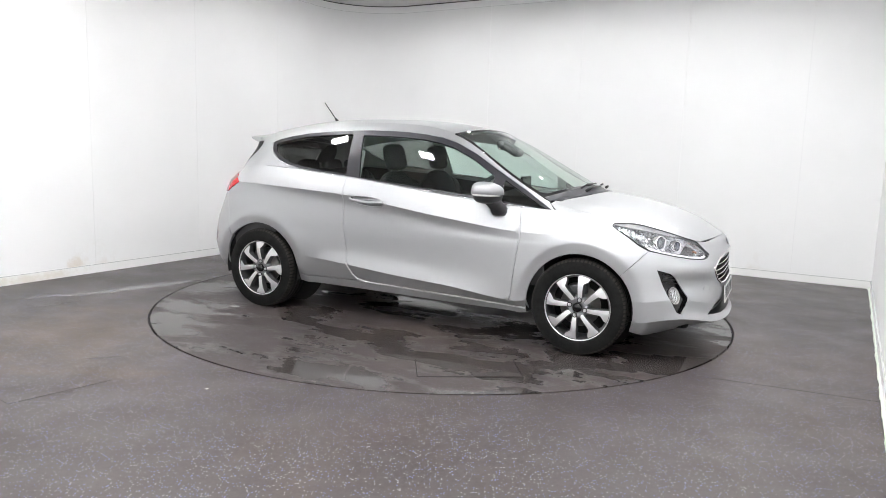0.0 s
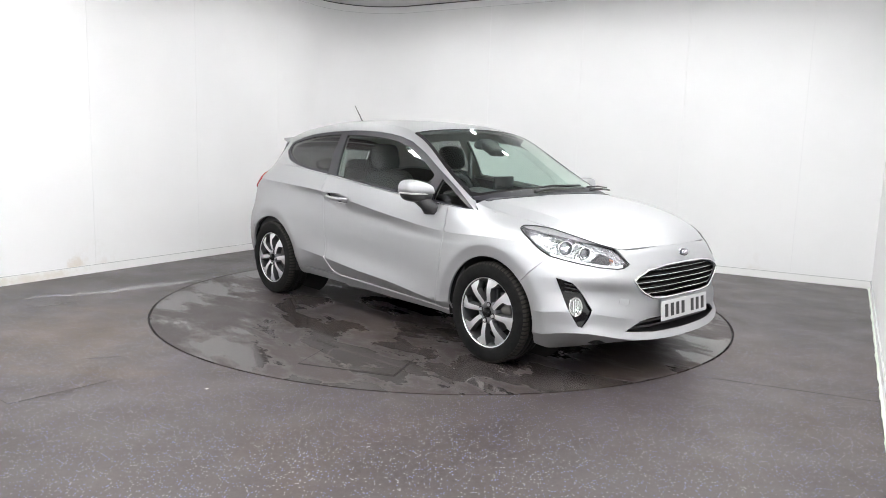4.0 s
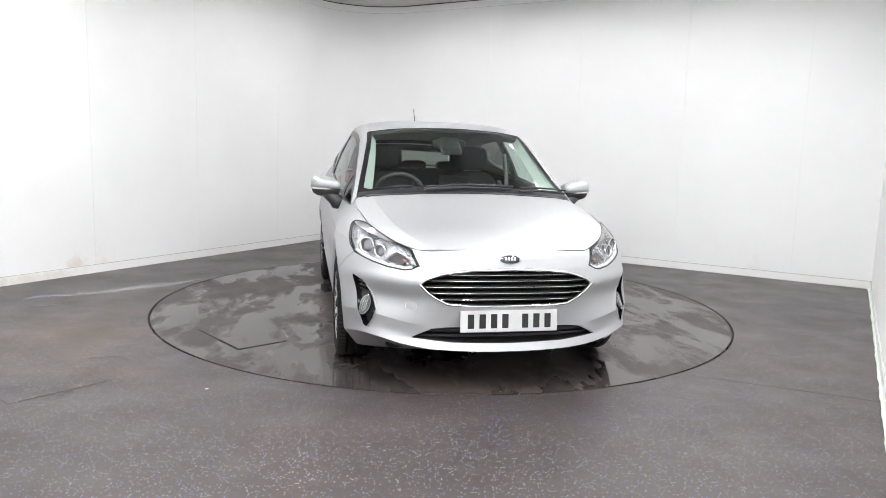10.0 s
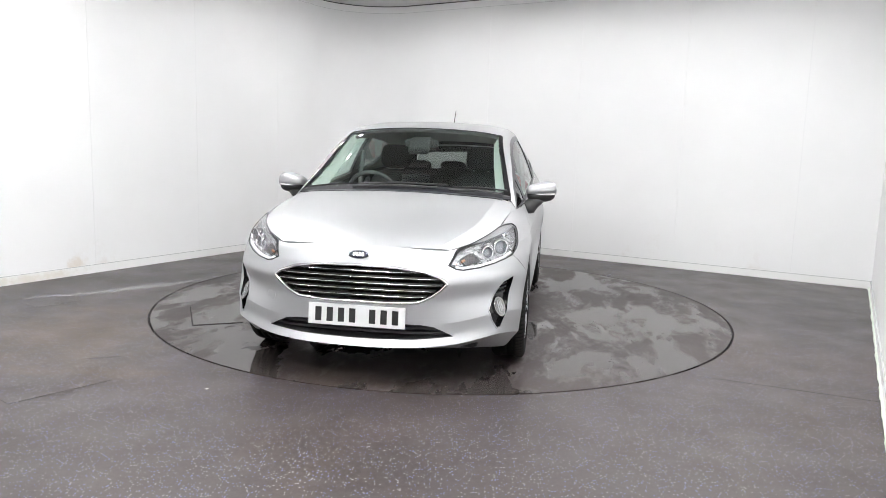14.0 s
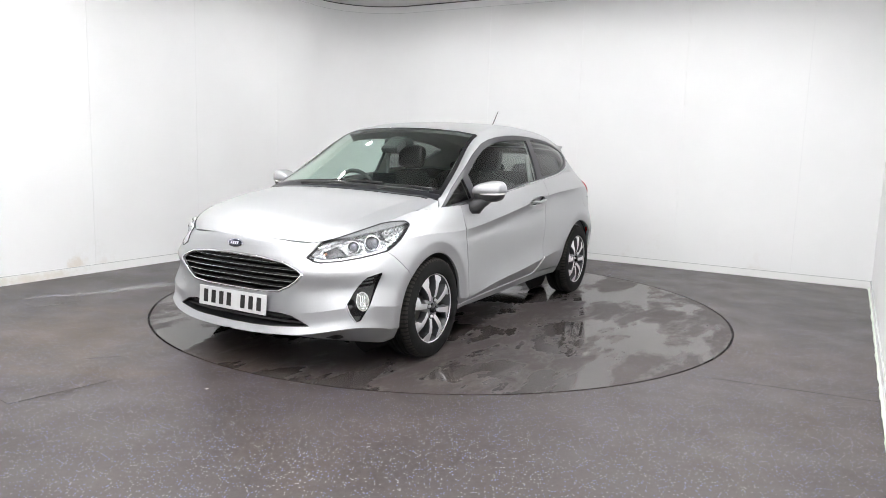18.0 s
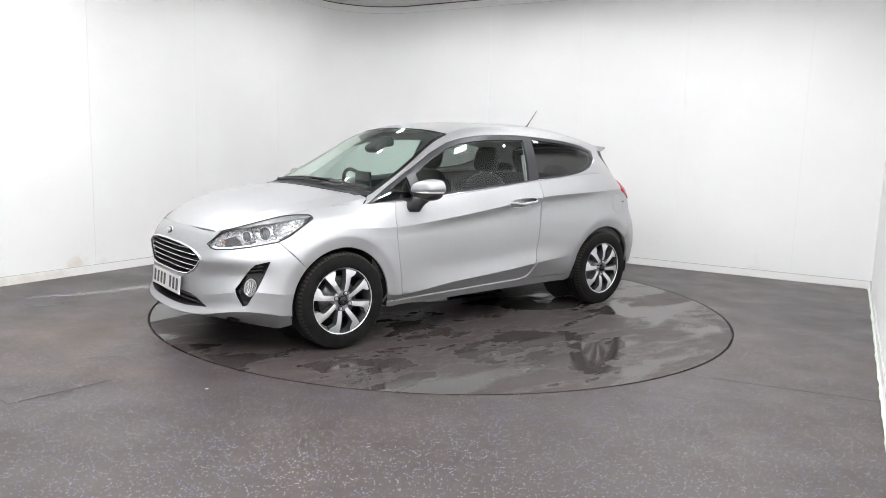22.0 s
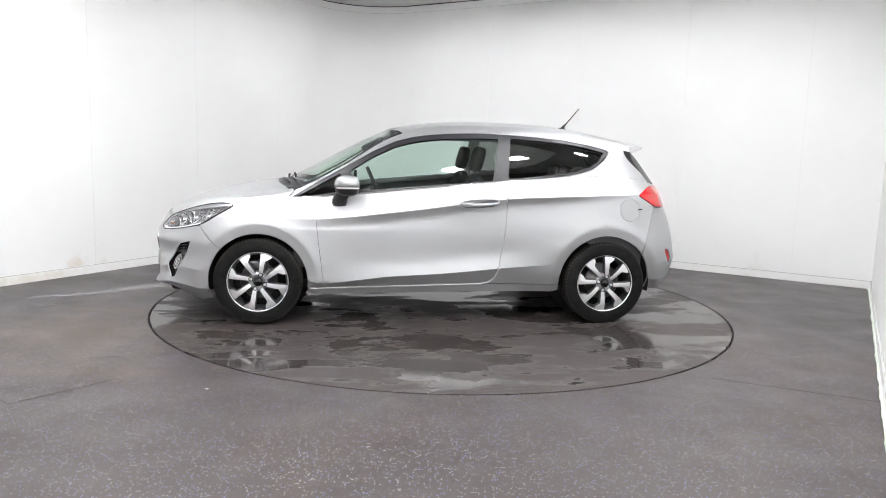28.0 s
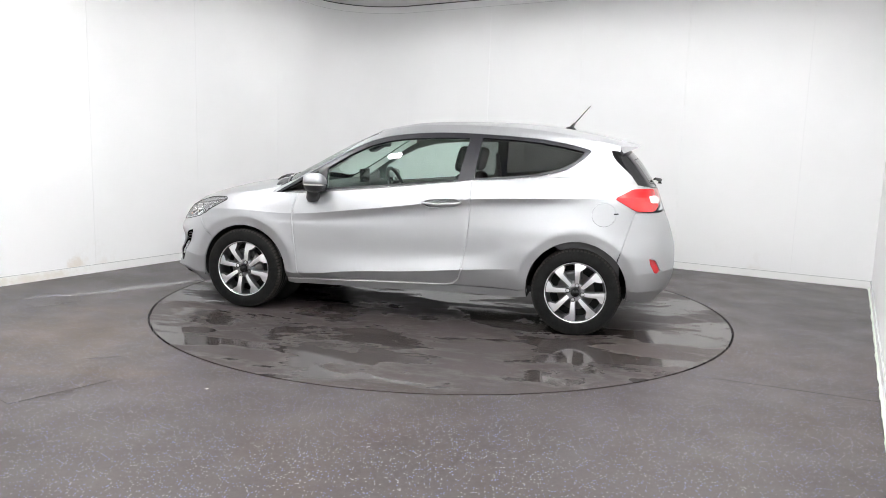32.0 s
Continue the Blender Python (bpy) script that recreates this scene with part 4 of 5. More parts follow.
        path = open_line(BELT, [(.895, .249), (.528, .261), (.125, .273), (-.32, .287), (-.385, .303), (-.42, .335), (-.452, .42)], "xz", .001)
        tube(bm, sided(path, side), .0055, 8)
        car_part("sill_strip", bm, ALLOY, "bright strip along the sill")
    return doors


def nose_skin(nose):
    """The bumper with its grille, intake and fog lamp openings."""
    dom = BELT.locate(resample(nose, .02), (1, 1, 1))
    cut = [BELT.locate([(2.0, y, z) for y, z in resample(g, .012)], (.06, 1, 1)) for g in (GRILLE, INTAKE)]
    fog = BELT.locate(resample(FOG, .012), (1, 1, 1))
    # the openings in the middle join the outline at the car's middle plane
    s0 = BELT.lo[0]
    top = BELT.locate([(1.978, 0, .738)], (1, 1, 1))[0]
    low = BELT.locate([(1.80, 0, .165)], (1, 1, 1))[0]

    def opening(c):
        first = np.abs(c[:, 0] - s0) < 3e-3
        body = c[~first]
        hi_v, lo_v = c[first][:, 1].max(), c[first][:, 1].min()
        if body[0, 1] < body[-1, 1]:
            body = body[::-1]
        return [(s0, hi_v)] + [tuple(q) for q in body] + [(s0, lo_v)]
    side = [tuple(q) for q in dom]
    k = int(np.argmin([abs(q[0] - low[0]) + abs(q[1] - low[1]) for q in side]))
    side = [q for q in side[:k] if q[0] > s0 + 3e-3]
    loop = [(s0, top[1])] + side + [(s0, low[1])] + opening(cut[1])[::-1] + opening(cut[0])[::-1]
    return skin(BELT, loop, [[tuple(q) for q in fog]], mode="sv", gap=.0015)


ALLOY = material("machined_alloy", (0.74, 0.74, 0.75), 0.32, 0.8)
BLACK_SATIN = material("black_satin", (0.014, 0.014, 0.018), 0.36)
material_reverse = material("reversing_lens", (0.75, 0.74, 0.72), 0.12, Coat_Weight=1.0)
doors = build_body()


# ---------------------------------------------------------------- the car: nose details
ALLOY_DARK = material("grey_alloy", (0.075, 0.077, 0.08), 0.38, 0.5)
ALLOY_MID = material("satin_alloy", (0.30, 0.30, 0.31), 0.4, 0.8)
STEEL = material("brake_steel", (0.28, 0.27, 0.26), 0.4, 0.9)
BADGE_BLUE = material("badge_blue", (0.014, 0.02, 0.05), 0.2, Coat_Weight=1.0)
PLATE_WHITE = material("plate_white", (0.58, 0.58, 0.58), 0.35)
PLATE_BLACK = material("plate_black", (0.01, 0.01, 0.01), 0.4)
REFLECTOR = material("lamp_reflector", (0.86, 0.86, 0.87), 0.14, 0.85)
LAMP_WHITE = material("lamp_white", (0.80, 0.80, 0.82), 0.25)
AMBER = material("amber_lens", (0.40, 0.20, 0.13), 0.2)
HEADLINER = material("pale_headlining", (0.58, 0.58, 0.56), 0.9)
MIRROR_GLASS = material("mirror_glass", (0.9, 0.9, 0.9), 0.02, 1.0)


def grille_x(y, z, back=0.0):
    ys = np.atleast_1d(np.abs(y))
    sv = BELT.locate([(2.0, q, z) for q in ys], (.06, 1, 1))
    return BELT.at(sv[:, 0], sv[:, 1])[:, 0] - back


def grille_width(poly, z):
    """Half width of an opening at a height."""
    best = 0.0
    for (y0, z0), (y1, z1) in zip(poly, poly[1:]):
        if (z0 - z) * (z1 - z) <= 0 and z0 != z1:
            best = max(best, y0 + (y1 - y0) * (z - z0) / (z1 - z0))
    return best


def build_nose():
    bm = bmesh.new()
    ring = open_line(BELT, GRILLE, "yz", .001, 5)
    tube(bm, list(map(tuple, ring)) + sided([tuple(p) for p in ring[::-1]][1:-1], -1), .0075, 8, closed=True)
    surround = car_part("grille_surround", bm, CHROME, "chrome grille surround")
    bm = bmesh.new()
    cols = []
    for y in np.linspace(-.47, .47, 33):
        x = 1.962 - .03 * (y / .47) ** 2
        cols.append([bm.verts.new((x, y, .44)), bm.verts.new((x - .03, y, .66))])
    for a, b in zip(cols, cols[1:]):
        bm.faces.new((a[0], b[0], b[1], a[1]))
    car_part("grille_backing", bm, LINER, "black grille backing")
    # walls of the opening
    bm = bmesh.new()
    front = open_line(BELT, GRILLE, "yz", -.002, 5)
    loop = [Vector(p) for p in front] + [Vector(p) for p in sided(front[::-1][1:-1], -1)]
    n = len(loop)
    a = [bm.verts.new(p) for p in loop]
    b = [bm.verts.new(p + Vector((-.07, 0, 0))) for p in loop]
    for i in range(n):
        bm.faces.new((a[i], a[(i + 1) % n], b[(i + 1) % n], b[i]))
    car_part("grille_wall", bm, BLACK_TRIM)
    for z in (.614, .583, .551, .519, .487):
        w = grille_width(GRILLE, z) - .012
        bm = bmesh.new()
        rows = []
        ys = np.linspace(-w, w, 25)
        for y, x in zip(ys, grille_x(ys, z, .012)):
            rows.append([bm.verts.new(p) for p in ((x, y, z + .0045), (x + .004, y, z), (x, y, z - .0045), (x - .03, y, z - .007), (x - .03, y, z + .007))])
        for p, q in zip(rows, rows[1:]):
            for k in range(5):
                bm.faces.new((p[k], q[k], q[(k + 1) % 5], p[(k + 1) % 5]))
        slat = car_part("grille_slat", bm, LINER)
        bm = bmesh.new()
        rows = []
        ys = np.linspace(-w, w, 25)
        for y, x in zip(ys, grille_x(ys, z, .0115)):
            rows.append([bm.verts.new(p) for p in ((x + .0026, y, z + .0028), (x + .0046, y, z + .0016), (x + .0050, y, z + .0004))])
        for p, q in zip(rows, rows[1:]):
            for k in range(2):
                bm.faces.new((p[k], q[k], q[k + 1], p[k + 1]))
        car_part("slat_edge", bm, CHROME, "bright slat edge", parent=slat)
    # lower intake
    bm = bmesh.new()
    front = open_line(BELT, INTAKE, "yz", -.001, 5)
    loop = [Vector(p) for p in front] + [Vector(p) for p in sided(front[::-1][1:-1], -1)]
    n = len(loop)
    a = [bm.verts.new(p) for p in loop]
    b = [bm.verts.new(p + Vector((-.08, 0, .004))) for p in loop]
    for i in range(n):
        bm.faces.new((a[i], a[(i + 1) % n], b[(i + 1) % n], b[i]))
    bm.faces.new(b)
    car_part("lower_intake", bm, BLACK_TRIM, "black lower air intake", smooth=False)
    for z in (.322, .296):
        w = grille_width(INTAKE, z) - .02
        bm = bmesh.new()
        rows = []
        ys = np.linspace(-w, w, 17)
        for y, x in zip(ys, grille_x(ys, z, .03)):
            rows.append([bm.verts.new(p) for p in ((x, y, z + .006), (x, y, z - .006), (x - .03, y, z - .006), (x - .03, y, z + .006))])
        for p, q in zip(rows, rows[1:]):
            for k in range(4):
                bm.faces.new((p[k], q[k], q[(k + 1) % 4], p[(k + 1) % 4]))
        car_part("intake_slat", bm, BLACK_TRIM, smooth=False)
    # dark core behind the openings
    bm = bmesh.new()
    box(bm, (1.42, -.62, .20), (1.88, .62, .60), .03)
    car_part("radiator_core", bm, LINER, smooth=False)
    # number plate, with plain bars for its characters
    bm = bmesh.new()
    box(bm, (-.003, -.26, -.0555), (.003, .26, .0555), .0015)
    plate = car_part("number_plate", bm, PLATE_WHITE, "white number plate with black characters", smooth=False)
    tilt = pose(2.046 - SHIFT[0], -SHIFT[1], .380, 0, -5, 0)
    plate.matrix_basis = tilt
    for k, y in enumerate((.205, .143, .082, .022, -.085, -.146, -.207)):
        bm = bmesh.new()
        box(bm, (.003, -y - .017, -.037), (.0042, -y + .017, .037), .0005)
        part("character_bar", bm, PLATE_BLACK, plate)
    # oval badge
    bm = bmesh.new()
    lathe(bm, [(.0001, .0), (.050, .0), (.056, .002), (.058, .005), (.0001, .005)], 40, "y")
    bmesh.ops.scale(bm, vec=(1, 1, .42), verts=bm.verts)
    bmesh.ops.rotate(bm, cent=(0, 0, 0), matrix=Euler((0, 0, radians(-90))).to_matrix(), verts=bm.verts)
    badge = part("badge", bm, CHROME, car, "small oval badge, blue with a chrome rim", True)
    badge.matrix_basis = pose(2.013 - SHIFT[0], -SHIFT[1], .697, 0, -22, 0)
    bm = bmesh.new()
    lathe(bm, [(.0001, .0052), (.047, .0052), (.05, .0058), (.047, .0075), (.0001, .0085)], 40, "y")
    bmesh.ops.scale(bm, vec=(1, 1, .40), verts=bm.verts)
    bmesh.ops.rotate(bm, cent=(0, 0, 0), matrix=Euler((0, 0, radians(-90))).to_matrix(), verts=bm.verts)
    part("badge_field", bm, BADGE_BLUE, badge, "dark blue field", True)
    bm = bmesh.new()
    for k in range(4):
        box(bm, (.0082, -.029 + .0155 * k, -.008), (.0095, -.018 + .0155 * k, .008))
    part("badge_mark", bm, CHROME, badge, "chrome marks")
    # towing-eye cover on the bumper
    q = BELT.locate([(2.0, .50, .448)], (.06, 1, 1))
    p, nn = BELT.at(q[:, 0], q[:, 1])[0], BELT.normal(q[:, 0], q[:, 1])[0]
    bm = bmesh.new()
    lathe(bm, [(.0001, .0008), (.0292, .0006), (.030, -.0012), (.0315, -.0012), (.032, .0004)], 32, "z")
    ob = part("towing_cover", bm, PAINT, car)
    m = Vector((nn[0], -nn[1], nn[2])).to_track_quat("Z", "Y").to_matrix().to_4x4()
    m.translation = (p[0] - SHIFT[0], -p[1] - SHIFT[1], p[2])
    ob.matrix_basis = m


build_nose()


def build_headlamps():
    brow = [(1.425, .752, .826), (1.43, .741, .830), (1.50, .716, .834), (1.56, .693, .829), (1.62, .669, .819), (1.76, .60, .776), (1.84, .535, .748), (1.76, .612, .760), (1.65, .684, .786), (1.55, .728, .803), (1.46, .750, .816)]
    brow_geo = skin(BELT, brow, mode="xyz", lift=-.003, rim=.008, gap=.001)
    lens_geo = skin(BELT, HEAD3, mode="xyz", lift=.001, rim=.006, gap=.0005)
    bowl = [(1.45, .757, .812), (1.60, .69, .80), (1.76, .612, .762), (1.88, .51, .725), (1.94, .478, .660), (1.88, .582, .645), (1.80, .662, .660), (1.70, .735, .682), (1.62, .772, .712), (1.52, .783, .770)]
    bowl_geo = skin(BELT, bowl, mode="xyz", lift=-.045, rim=-.035, gap=0)
    black = skin(BELT, HEAD3, mode="xyz", lift=-.075, rim=-.06, gap=.004)
    for side in (1, -1):
        lamp = skin_object("headlamp", black, material_housing, car, "clear headlamp with chrome reflectors", side)
        skin_object("brow", brow_geo, material_brow, lamp, "dark grey brow", side, offset=False)
        skin_object("reflector", bowl_geo, REFLECTOR, lamp, "", side, offset=False)
        lens = skin_object("lens", lens_geo, LENS, lamp, "clear plastic lens", side, offset=False)
        lens.visible_shadow = False
        bm = bmesh.new()
        tube(bm, sided(open_line(BELT, HEAD3 + HEAD3[:1], "xyz", .0005, 4)[:-1], side), .0034, 6, closed=True)
        part("lens_edge", bm, BLACK_TRIM, lamp, "dark seal round the lens", True)
        for (x, y, z), r, mat in (((1.69, .702, .728), .033, LAMP_CRYSTAL), ((1.775, .640, .708), .026, LAMP_CRYSTAL)):
            bm = bmesh.new()
            lathe(bm, [(r * 1.32, -.02), (r * 1.32, .012), (r * 1.18, .016), (r * 1.05, .004), (r, -.01)], 32, "z")
            ob = part("lamp_ring", bm, CHROME, lamp, "", True)
            aim = Vector((.80, .55 * side, .06)).to_track_quat("Z", "Y").to_matrix().to_4x4()
            aim.translation = (x, y * side, z)
            ob.matrix_basis = aim
            bm = bmesh.new()
            lathe(bm, [(r, -.012), (r * .95, -.006), (r * .7, -.001), (r * .35, .001), (.0001, .002)], 32, "z")
            ob = part("projector", bm, mat, lamp, "", True)
            ob.matrix_basis = aim
        bm = bmesh.new()
        path = open_line(BELT, [(1.935, .50, .648), (1.92, .535, .639), (1.86, .612, .647), (1.78, .682, .663), (1.706, .735, .681), (1.64, .768, .70)], "xyz", -.012)
        tube(bm, sided(path, side), .009, 8)
        part("light_strip", bm, LAMP_WHITE, lamp, "white light guide", True)
        bm = bmesh.new()
        path = open_line(BELT, [(1.89, .525, .672), (1.875, .54, .678)], "xyz", -.024)
        tube(bm, sided(path, side), .007, 8)
        part("indicator", bm, AMBER, lamp, "amber indicator bulb", True)
        # row of small bright prisms under the brow
        for k in range(8):
            f = k / 7
            geo = open_line(BELT, [(1.50 + .17 * f, .750 - .062 * f, .797 - .028 * f), (1.51 + .17 * f, .752 - .060 * f, .789 - .028 * f)], "xyz", -.006, 2)
            bm = bmesh.new()
            tube(bm, sided(geo, side), .0045, 4)
            part("prism", bm, CHROME, lamp, "bright prism")
        # dark indicator pocket, then two slanted silver fins
        pocket = skin(BELT, [(1.90, .525, .695), (1.84, .575, .725), (1.815, .625, .672), (1.885, .555, .655)], mode="xyz", lift=-.030, rim=.004, gap=0)
        skin_object("lamp_pocket", pocket, material_pocket, lamp, "dark indicator pocket", side, offset=False)
        for fin in ([(1.835, .58, .725), (1.80, .61, .738), (1.775, .66, .674), (1.81, .632, .668)], [(1.74, .63, .765), (1.72, .645, .772), (1.64, .735, .705), (1.665, .725, .695)], [(1.60, .70, .800), (1.52, .735, .808), (1.54, .76, .765), (1.61, .745, .735)]):
            geo = skin(BELT, fin, mode="xyz", lift=-.022, rim=.010, gap=0)
            skin_object("facet", geo, REFLECTOR, lamp, "", side, offset=False)
    # fog lamps
    fog_geo = skin(BELT, FOG, mode="xyz", lift=-.022, rim=-.022, gap=-.001)
    for side in (1, -1):
        fog = skin_object("fog_lamp_bezel", fog_geo, BLACK_GLOSS, car, "gloss black fog lamp bezel", side)
        spot = BELT.locate([(1.802, .727, .425)], (1, 1, 1))
        p, nn = BELT.at(spot[:, 0], spot[:, 1])[0], BELT.normal(spot[:, 0], spot[:, 1])[0]
        aim = Vector((nn[0], nn[1] * side, nn[2])).to_track_quat("Z", "Y").to_matrix().to_4x4()
        aim.translation = Vector((p[0], p[1] * side, p[2])) - Vector((nn[0], nn[1] * side, nn[2])) * .016
        for name, prof, mat in (("fog_reflector", [(.042, -.003), (.046, .007), (.041, .006), (.03, .0), (.015, -.0025), (.0001, -.003)], material_fog), ("fog_lens", [(.040, .004), (.027, .011), (.0001, .014)], LENS)):
            bm = bmesh.new()
            lathe(bm, prof, 28, "z")
            bmesh.ops.scale(bm, vec=(.80, 1.22, 1), verts=bm.verts)
            ob = part(name, bm, mat, fog, "", True)
            ob.matrix_basis = aim
        for k in (-1, 0, 1):
            bm = bmesh.new()
            box(bm, (.012 * k - .0016, -.030, .004), (.012 * k + .0016, .030, .008), .0005)
            ob = part("lens_rib", bm, CHROME, fog, "bright lens rib")
            ob.matrix_basis = aim
        bm = bmesh.new()
        path = open_line(BELT, [(1.80, .718, .53), (1.84, .69, .475), (1.873, .67, .412), (1.866, .688, .361), (1.846, .714, .314)], "xyz", .001)
        tube(bm, sided(path, side), .004, 6)
        part("bezel_edge", bm, PAINT, fog, "bright painted edge", True)
        for k in range(3):
            bm = bmesh.new()
            z = .545 - .022 * k
            path = open_line(BELT, [(1.735 + .006 * k, .752, z), (1.79 + .02 * k, .70 - .012 * k, z - .012)], "xyz", -.014)
            tube(bm, sided(path, side), .004, 6)
            part("bezel_fin", bm, BLACK_TRIM, fog)


material_housing = material("lamp_housing", (0.52, 0.52, 0.53), 0.2, 0.5)
for m in (REFLECTOR, material_housing):
    facets = node(m, "ShaderNodeTexVoronoi", Scale=48.0)
    link(m, node(m, "ShaderNodeTexCoord").outputs["Object"], facets.inputs["Vector"])
    bump(m, facets.outputs["Distance"], 0.7, 0.012)
LAMP_CRYSTAL = material("lamp_crystal", (0.38, 0.39, 0.42), 0.08, 0.6, Coat_Weight=1.0)
material_pocket = material("lamp_pocket", (0.06, 0.058, 0.06), 0.3)
material_fog = material("fog_reflector", (0.34, 0.335, 0.32), 0.2, 0.85)
material_brow = material("headlamp_brow", (0.24, 0.24, 0.245), 0.25, Coat_Weight=1.0)
build_headlamps()


# ---------------------------------------------------------------- wheels
def build_wheels():
    def spoke_mesh():
        bm = bmesh.new()
        # straight edge, ridge and flared edge (across, along), height of the face
        rows = [((-.004, .044), (-.018, .044), (-.032, .046), .012), ((-.009, .080), (-.025, .080), (-.040, .078), .022), ((-.012, .115), (-.029, .114), (-.046, .112), .027), ((-.015, .147), (-.033, .146), (-.053, .142), .026), ((-.018, .175), (-.044, .171), (-.086, .158), .020), ((-.021, .205), (-.055, .199), (-.104, .179), .011)]
        grid = []
        for a, c, b, h in rows:
            grid.append([bm.verts.new(q) for q in ((a[0] + .004, h - .040, a[1]), (a[0], h, a[1]), (c[0], h + .002, c[1]), (b[0], h, b[1]), (b[0] - .004, h - .040, b[1]))])
        for p, q in zip(grid, grid[1:]):
            for k in range(4):
                f = bm.faces.new((p[k], p[k + 1], q[k + 1], q[k]))
                f.material_index = 1 if k in (1, 2) else 0
        bm.faces.new(grid[0][::-1])
        bm.faces.new(grid[-1])
        edges = [e for e in bm.edges if len(e.link_faces) == 2 and {f.material_index for f in e.link_faces} == {0, 1}]
        bmesh.ops.bevel(bm, geom=edges, offset=.0016, segments=1, profile=.5, affect="EDGES")
        bmesh.ops.recalc_face_normals(bm, faces=bm.faces)
        data = bpy.data.meshes.new("spoke")
        bm.to_mesh(data)
        bm.free()
        data.materials.append(ALLOY_DARK)
        data.materials.append(ALLOY)
        return data

    spoke = spoke_mesh()
    tread = TYRE
    for x, y, s, spin in ((FRONT_X, .75, 1, 0), (FRONT_X, .75, -1, 7), (REAR_X, .748, 1, 9), (REAR_X, .748, -1, 18)):
        bm = bmesh.new()
        prof = [(.205, -.092), (.215, -.098), (.25, -.1), (.282, -.095), (.297, -.082), (.3015, -.062), (.3015, -.042), (.2955, -.040), (.2955, -.034), (.302, -.032), (.302, -.004), (.296, -.003), (.296, .003), (.302, .004), (.302, .032), (.2955, .034), (.2955, .040), (.3015, .042), (.3015, .062), (.297, .082), (.289, .090), (.282, .095), (.278, .0958), (.27, .0985), (.25, .1), (.232, .0995), (.22, .098), (.212, .0945), (.205, .088)]
        lathe(bm, prof, 96)
        tyre = part("wheel", bm, tread, car, "black tyre on a two-tone eight-spoke alloy wheel", True)
        tyre.matrix_basis = pose(x - SHIFT[0], s * y - SHIFT[1], .3028, 0, spin, 0 if s > 0 else 180)
        bm = bmesh.new()
        for k in range(72):
            a = 2 * math.pi * k / 72
            ring = []
            for b in (a - .026, a + .026):
                ring.append([bm.verts.new((r * math.sin(b + sh), yy, r * math.cos(b + sh))) for r, yy, sh in ((.3040, .050, .012), (.3035, .064, .008), (.2985, .083, 0), (.2910, .0915, 0), (.286, .093, 0))])
            p, q = ring
            for i in range(4):
                bm.faces.new((p[i], q[i], q[i + 1], p[i + 1]))
            bm.faces.new((p[0], p[1], p[2], p[3], p[4]))
            bm.faces.new((q[4], q[3], q[2], q[1], q[0]))
        part("tread", bm, TREAD, tyre, "dusty tread shoulder")
        bm = bmesh.new()
        lathe(bm, [(.207, -.095), (.213, -.09), (.2, -.07), (.185, -.03), (.187, .05), (.199, .082), (.203, .088)], 72)
        part("rim", bm, ALLOY_DARK, tyre, "dark grey rim barrel", True)
        bm = bmesh.new()
        lathe(bm, [(.200, .080), (.2045, .090), (.2115, .0925), (.2135, .090), (.212, .082)], 72)
        part("rim_lip", bm, ALLOY, tyre, "machined rim lip", True)
        for k in range(8):
            ob = new("spoke", spoke)
            ob.parent = tyre
            ob.matrix_basis = pose(0, .068, 0, 0, 45 * k, 0)
        bm = bmesh.new()
        lathe(bm, [(.072, .035), (.070, .074), (.060, .083), (.034, .084), (.032, .076)], 40)
        part("hub", bm, ALLOY_MID, tyre, "grey alloy hub", True)
        bm = bmesh.new()
        lathe(bm, [(.029, .078), (.029, .093), (.026, .097), (.0001, .098)], 32)
        part("hub_cap", bm, BLACK_GLOSS, tyre, "black hub cap", True)
        for k in range(4):
            bm = bmesh.new()
            a = math.radians(22.5 + 90 * k)
            at = (.050 * math.cos(a), 0, .050 * math.sin(a))
            lathe(bm, [(.0165, .07), (.0165, .0885), (.0125, .0895), (.0115, .082)], 20, "y", at)
            socket = part("nut_socket", bm, BLACK_TRIM, tyre, "dark nut recess", True)
            bm = bmesh.new()
            lathe(bm, [(.0095, .07), (.0095, .0935), (.007, .0975), (.0001, .0985)], 6, "y", at)
            part("wheel_nut", bm, ALLOY, socket, "steel wheel nut")
        bm = bmesh.new()
        lathe(bm, [(.06, .0), (.128, .0), (.128, .022), (.06, .022), (.055, .04), (.0001, .04)], 48)
        part("brake_disc", bm, STEEL, tyre, "steel brake disc", True)
        bm = bmesh.new()
        box(bm, (-.06, -.03, .075), (.06, .045, .14), .012)
        part("brake_caliper", bm, ALLOY_DARK, tyre, "grey brake caliper")
        bm = bmesh.new()
        lathe(bm, [(.0001, -.01), (.17, -.02), (.19, -.04)], 40)
        part("wheel_backing", bm, LINER, tyre, "", True)


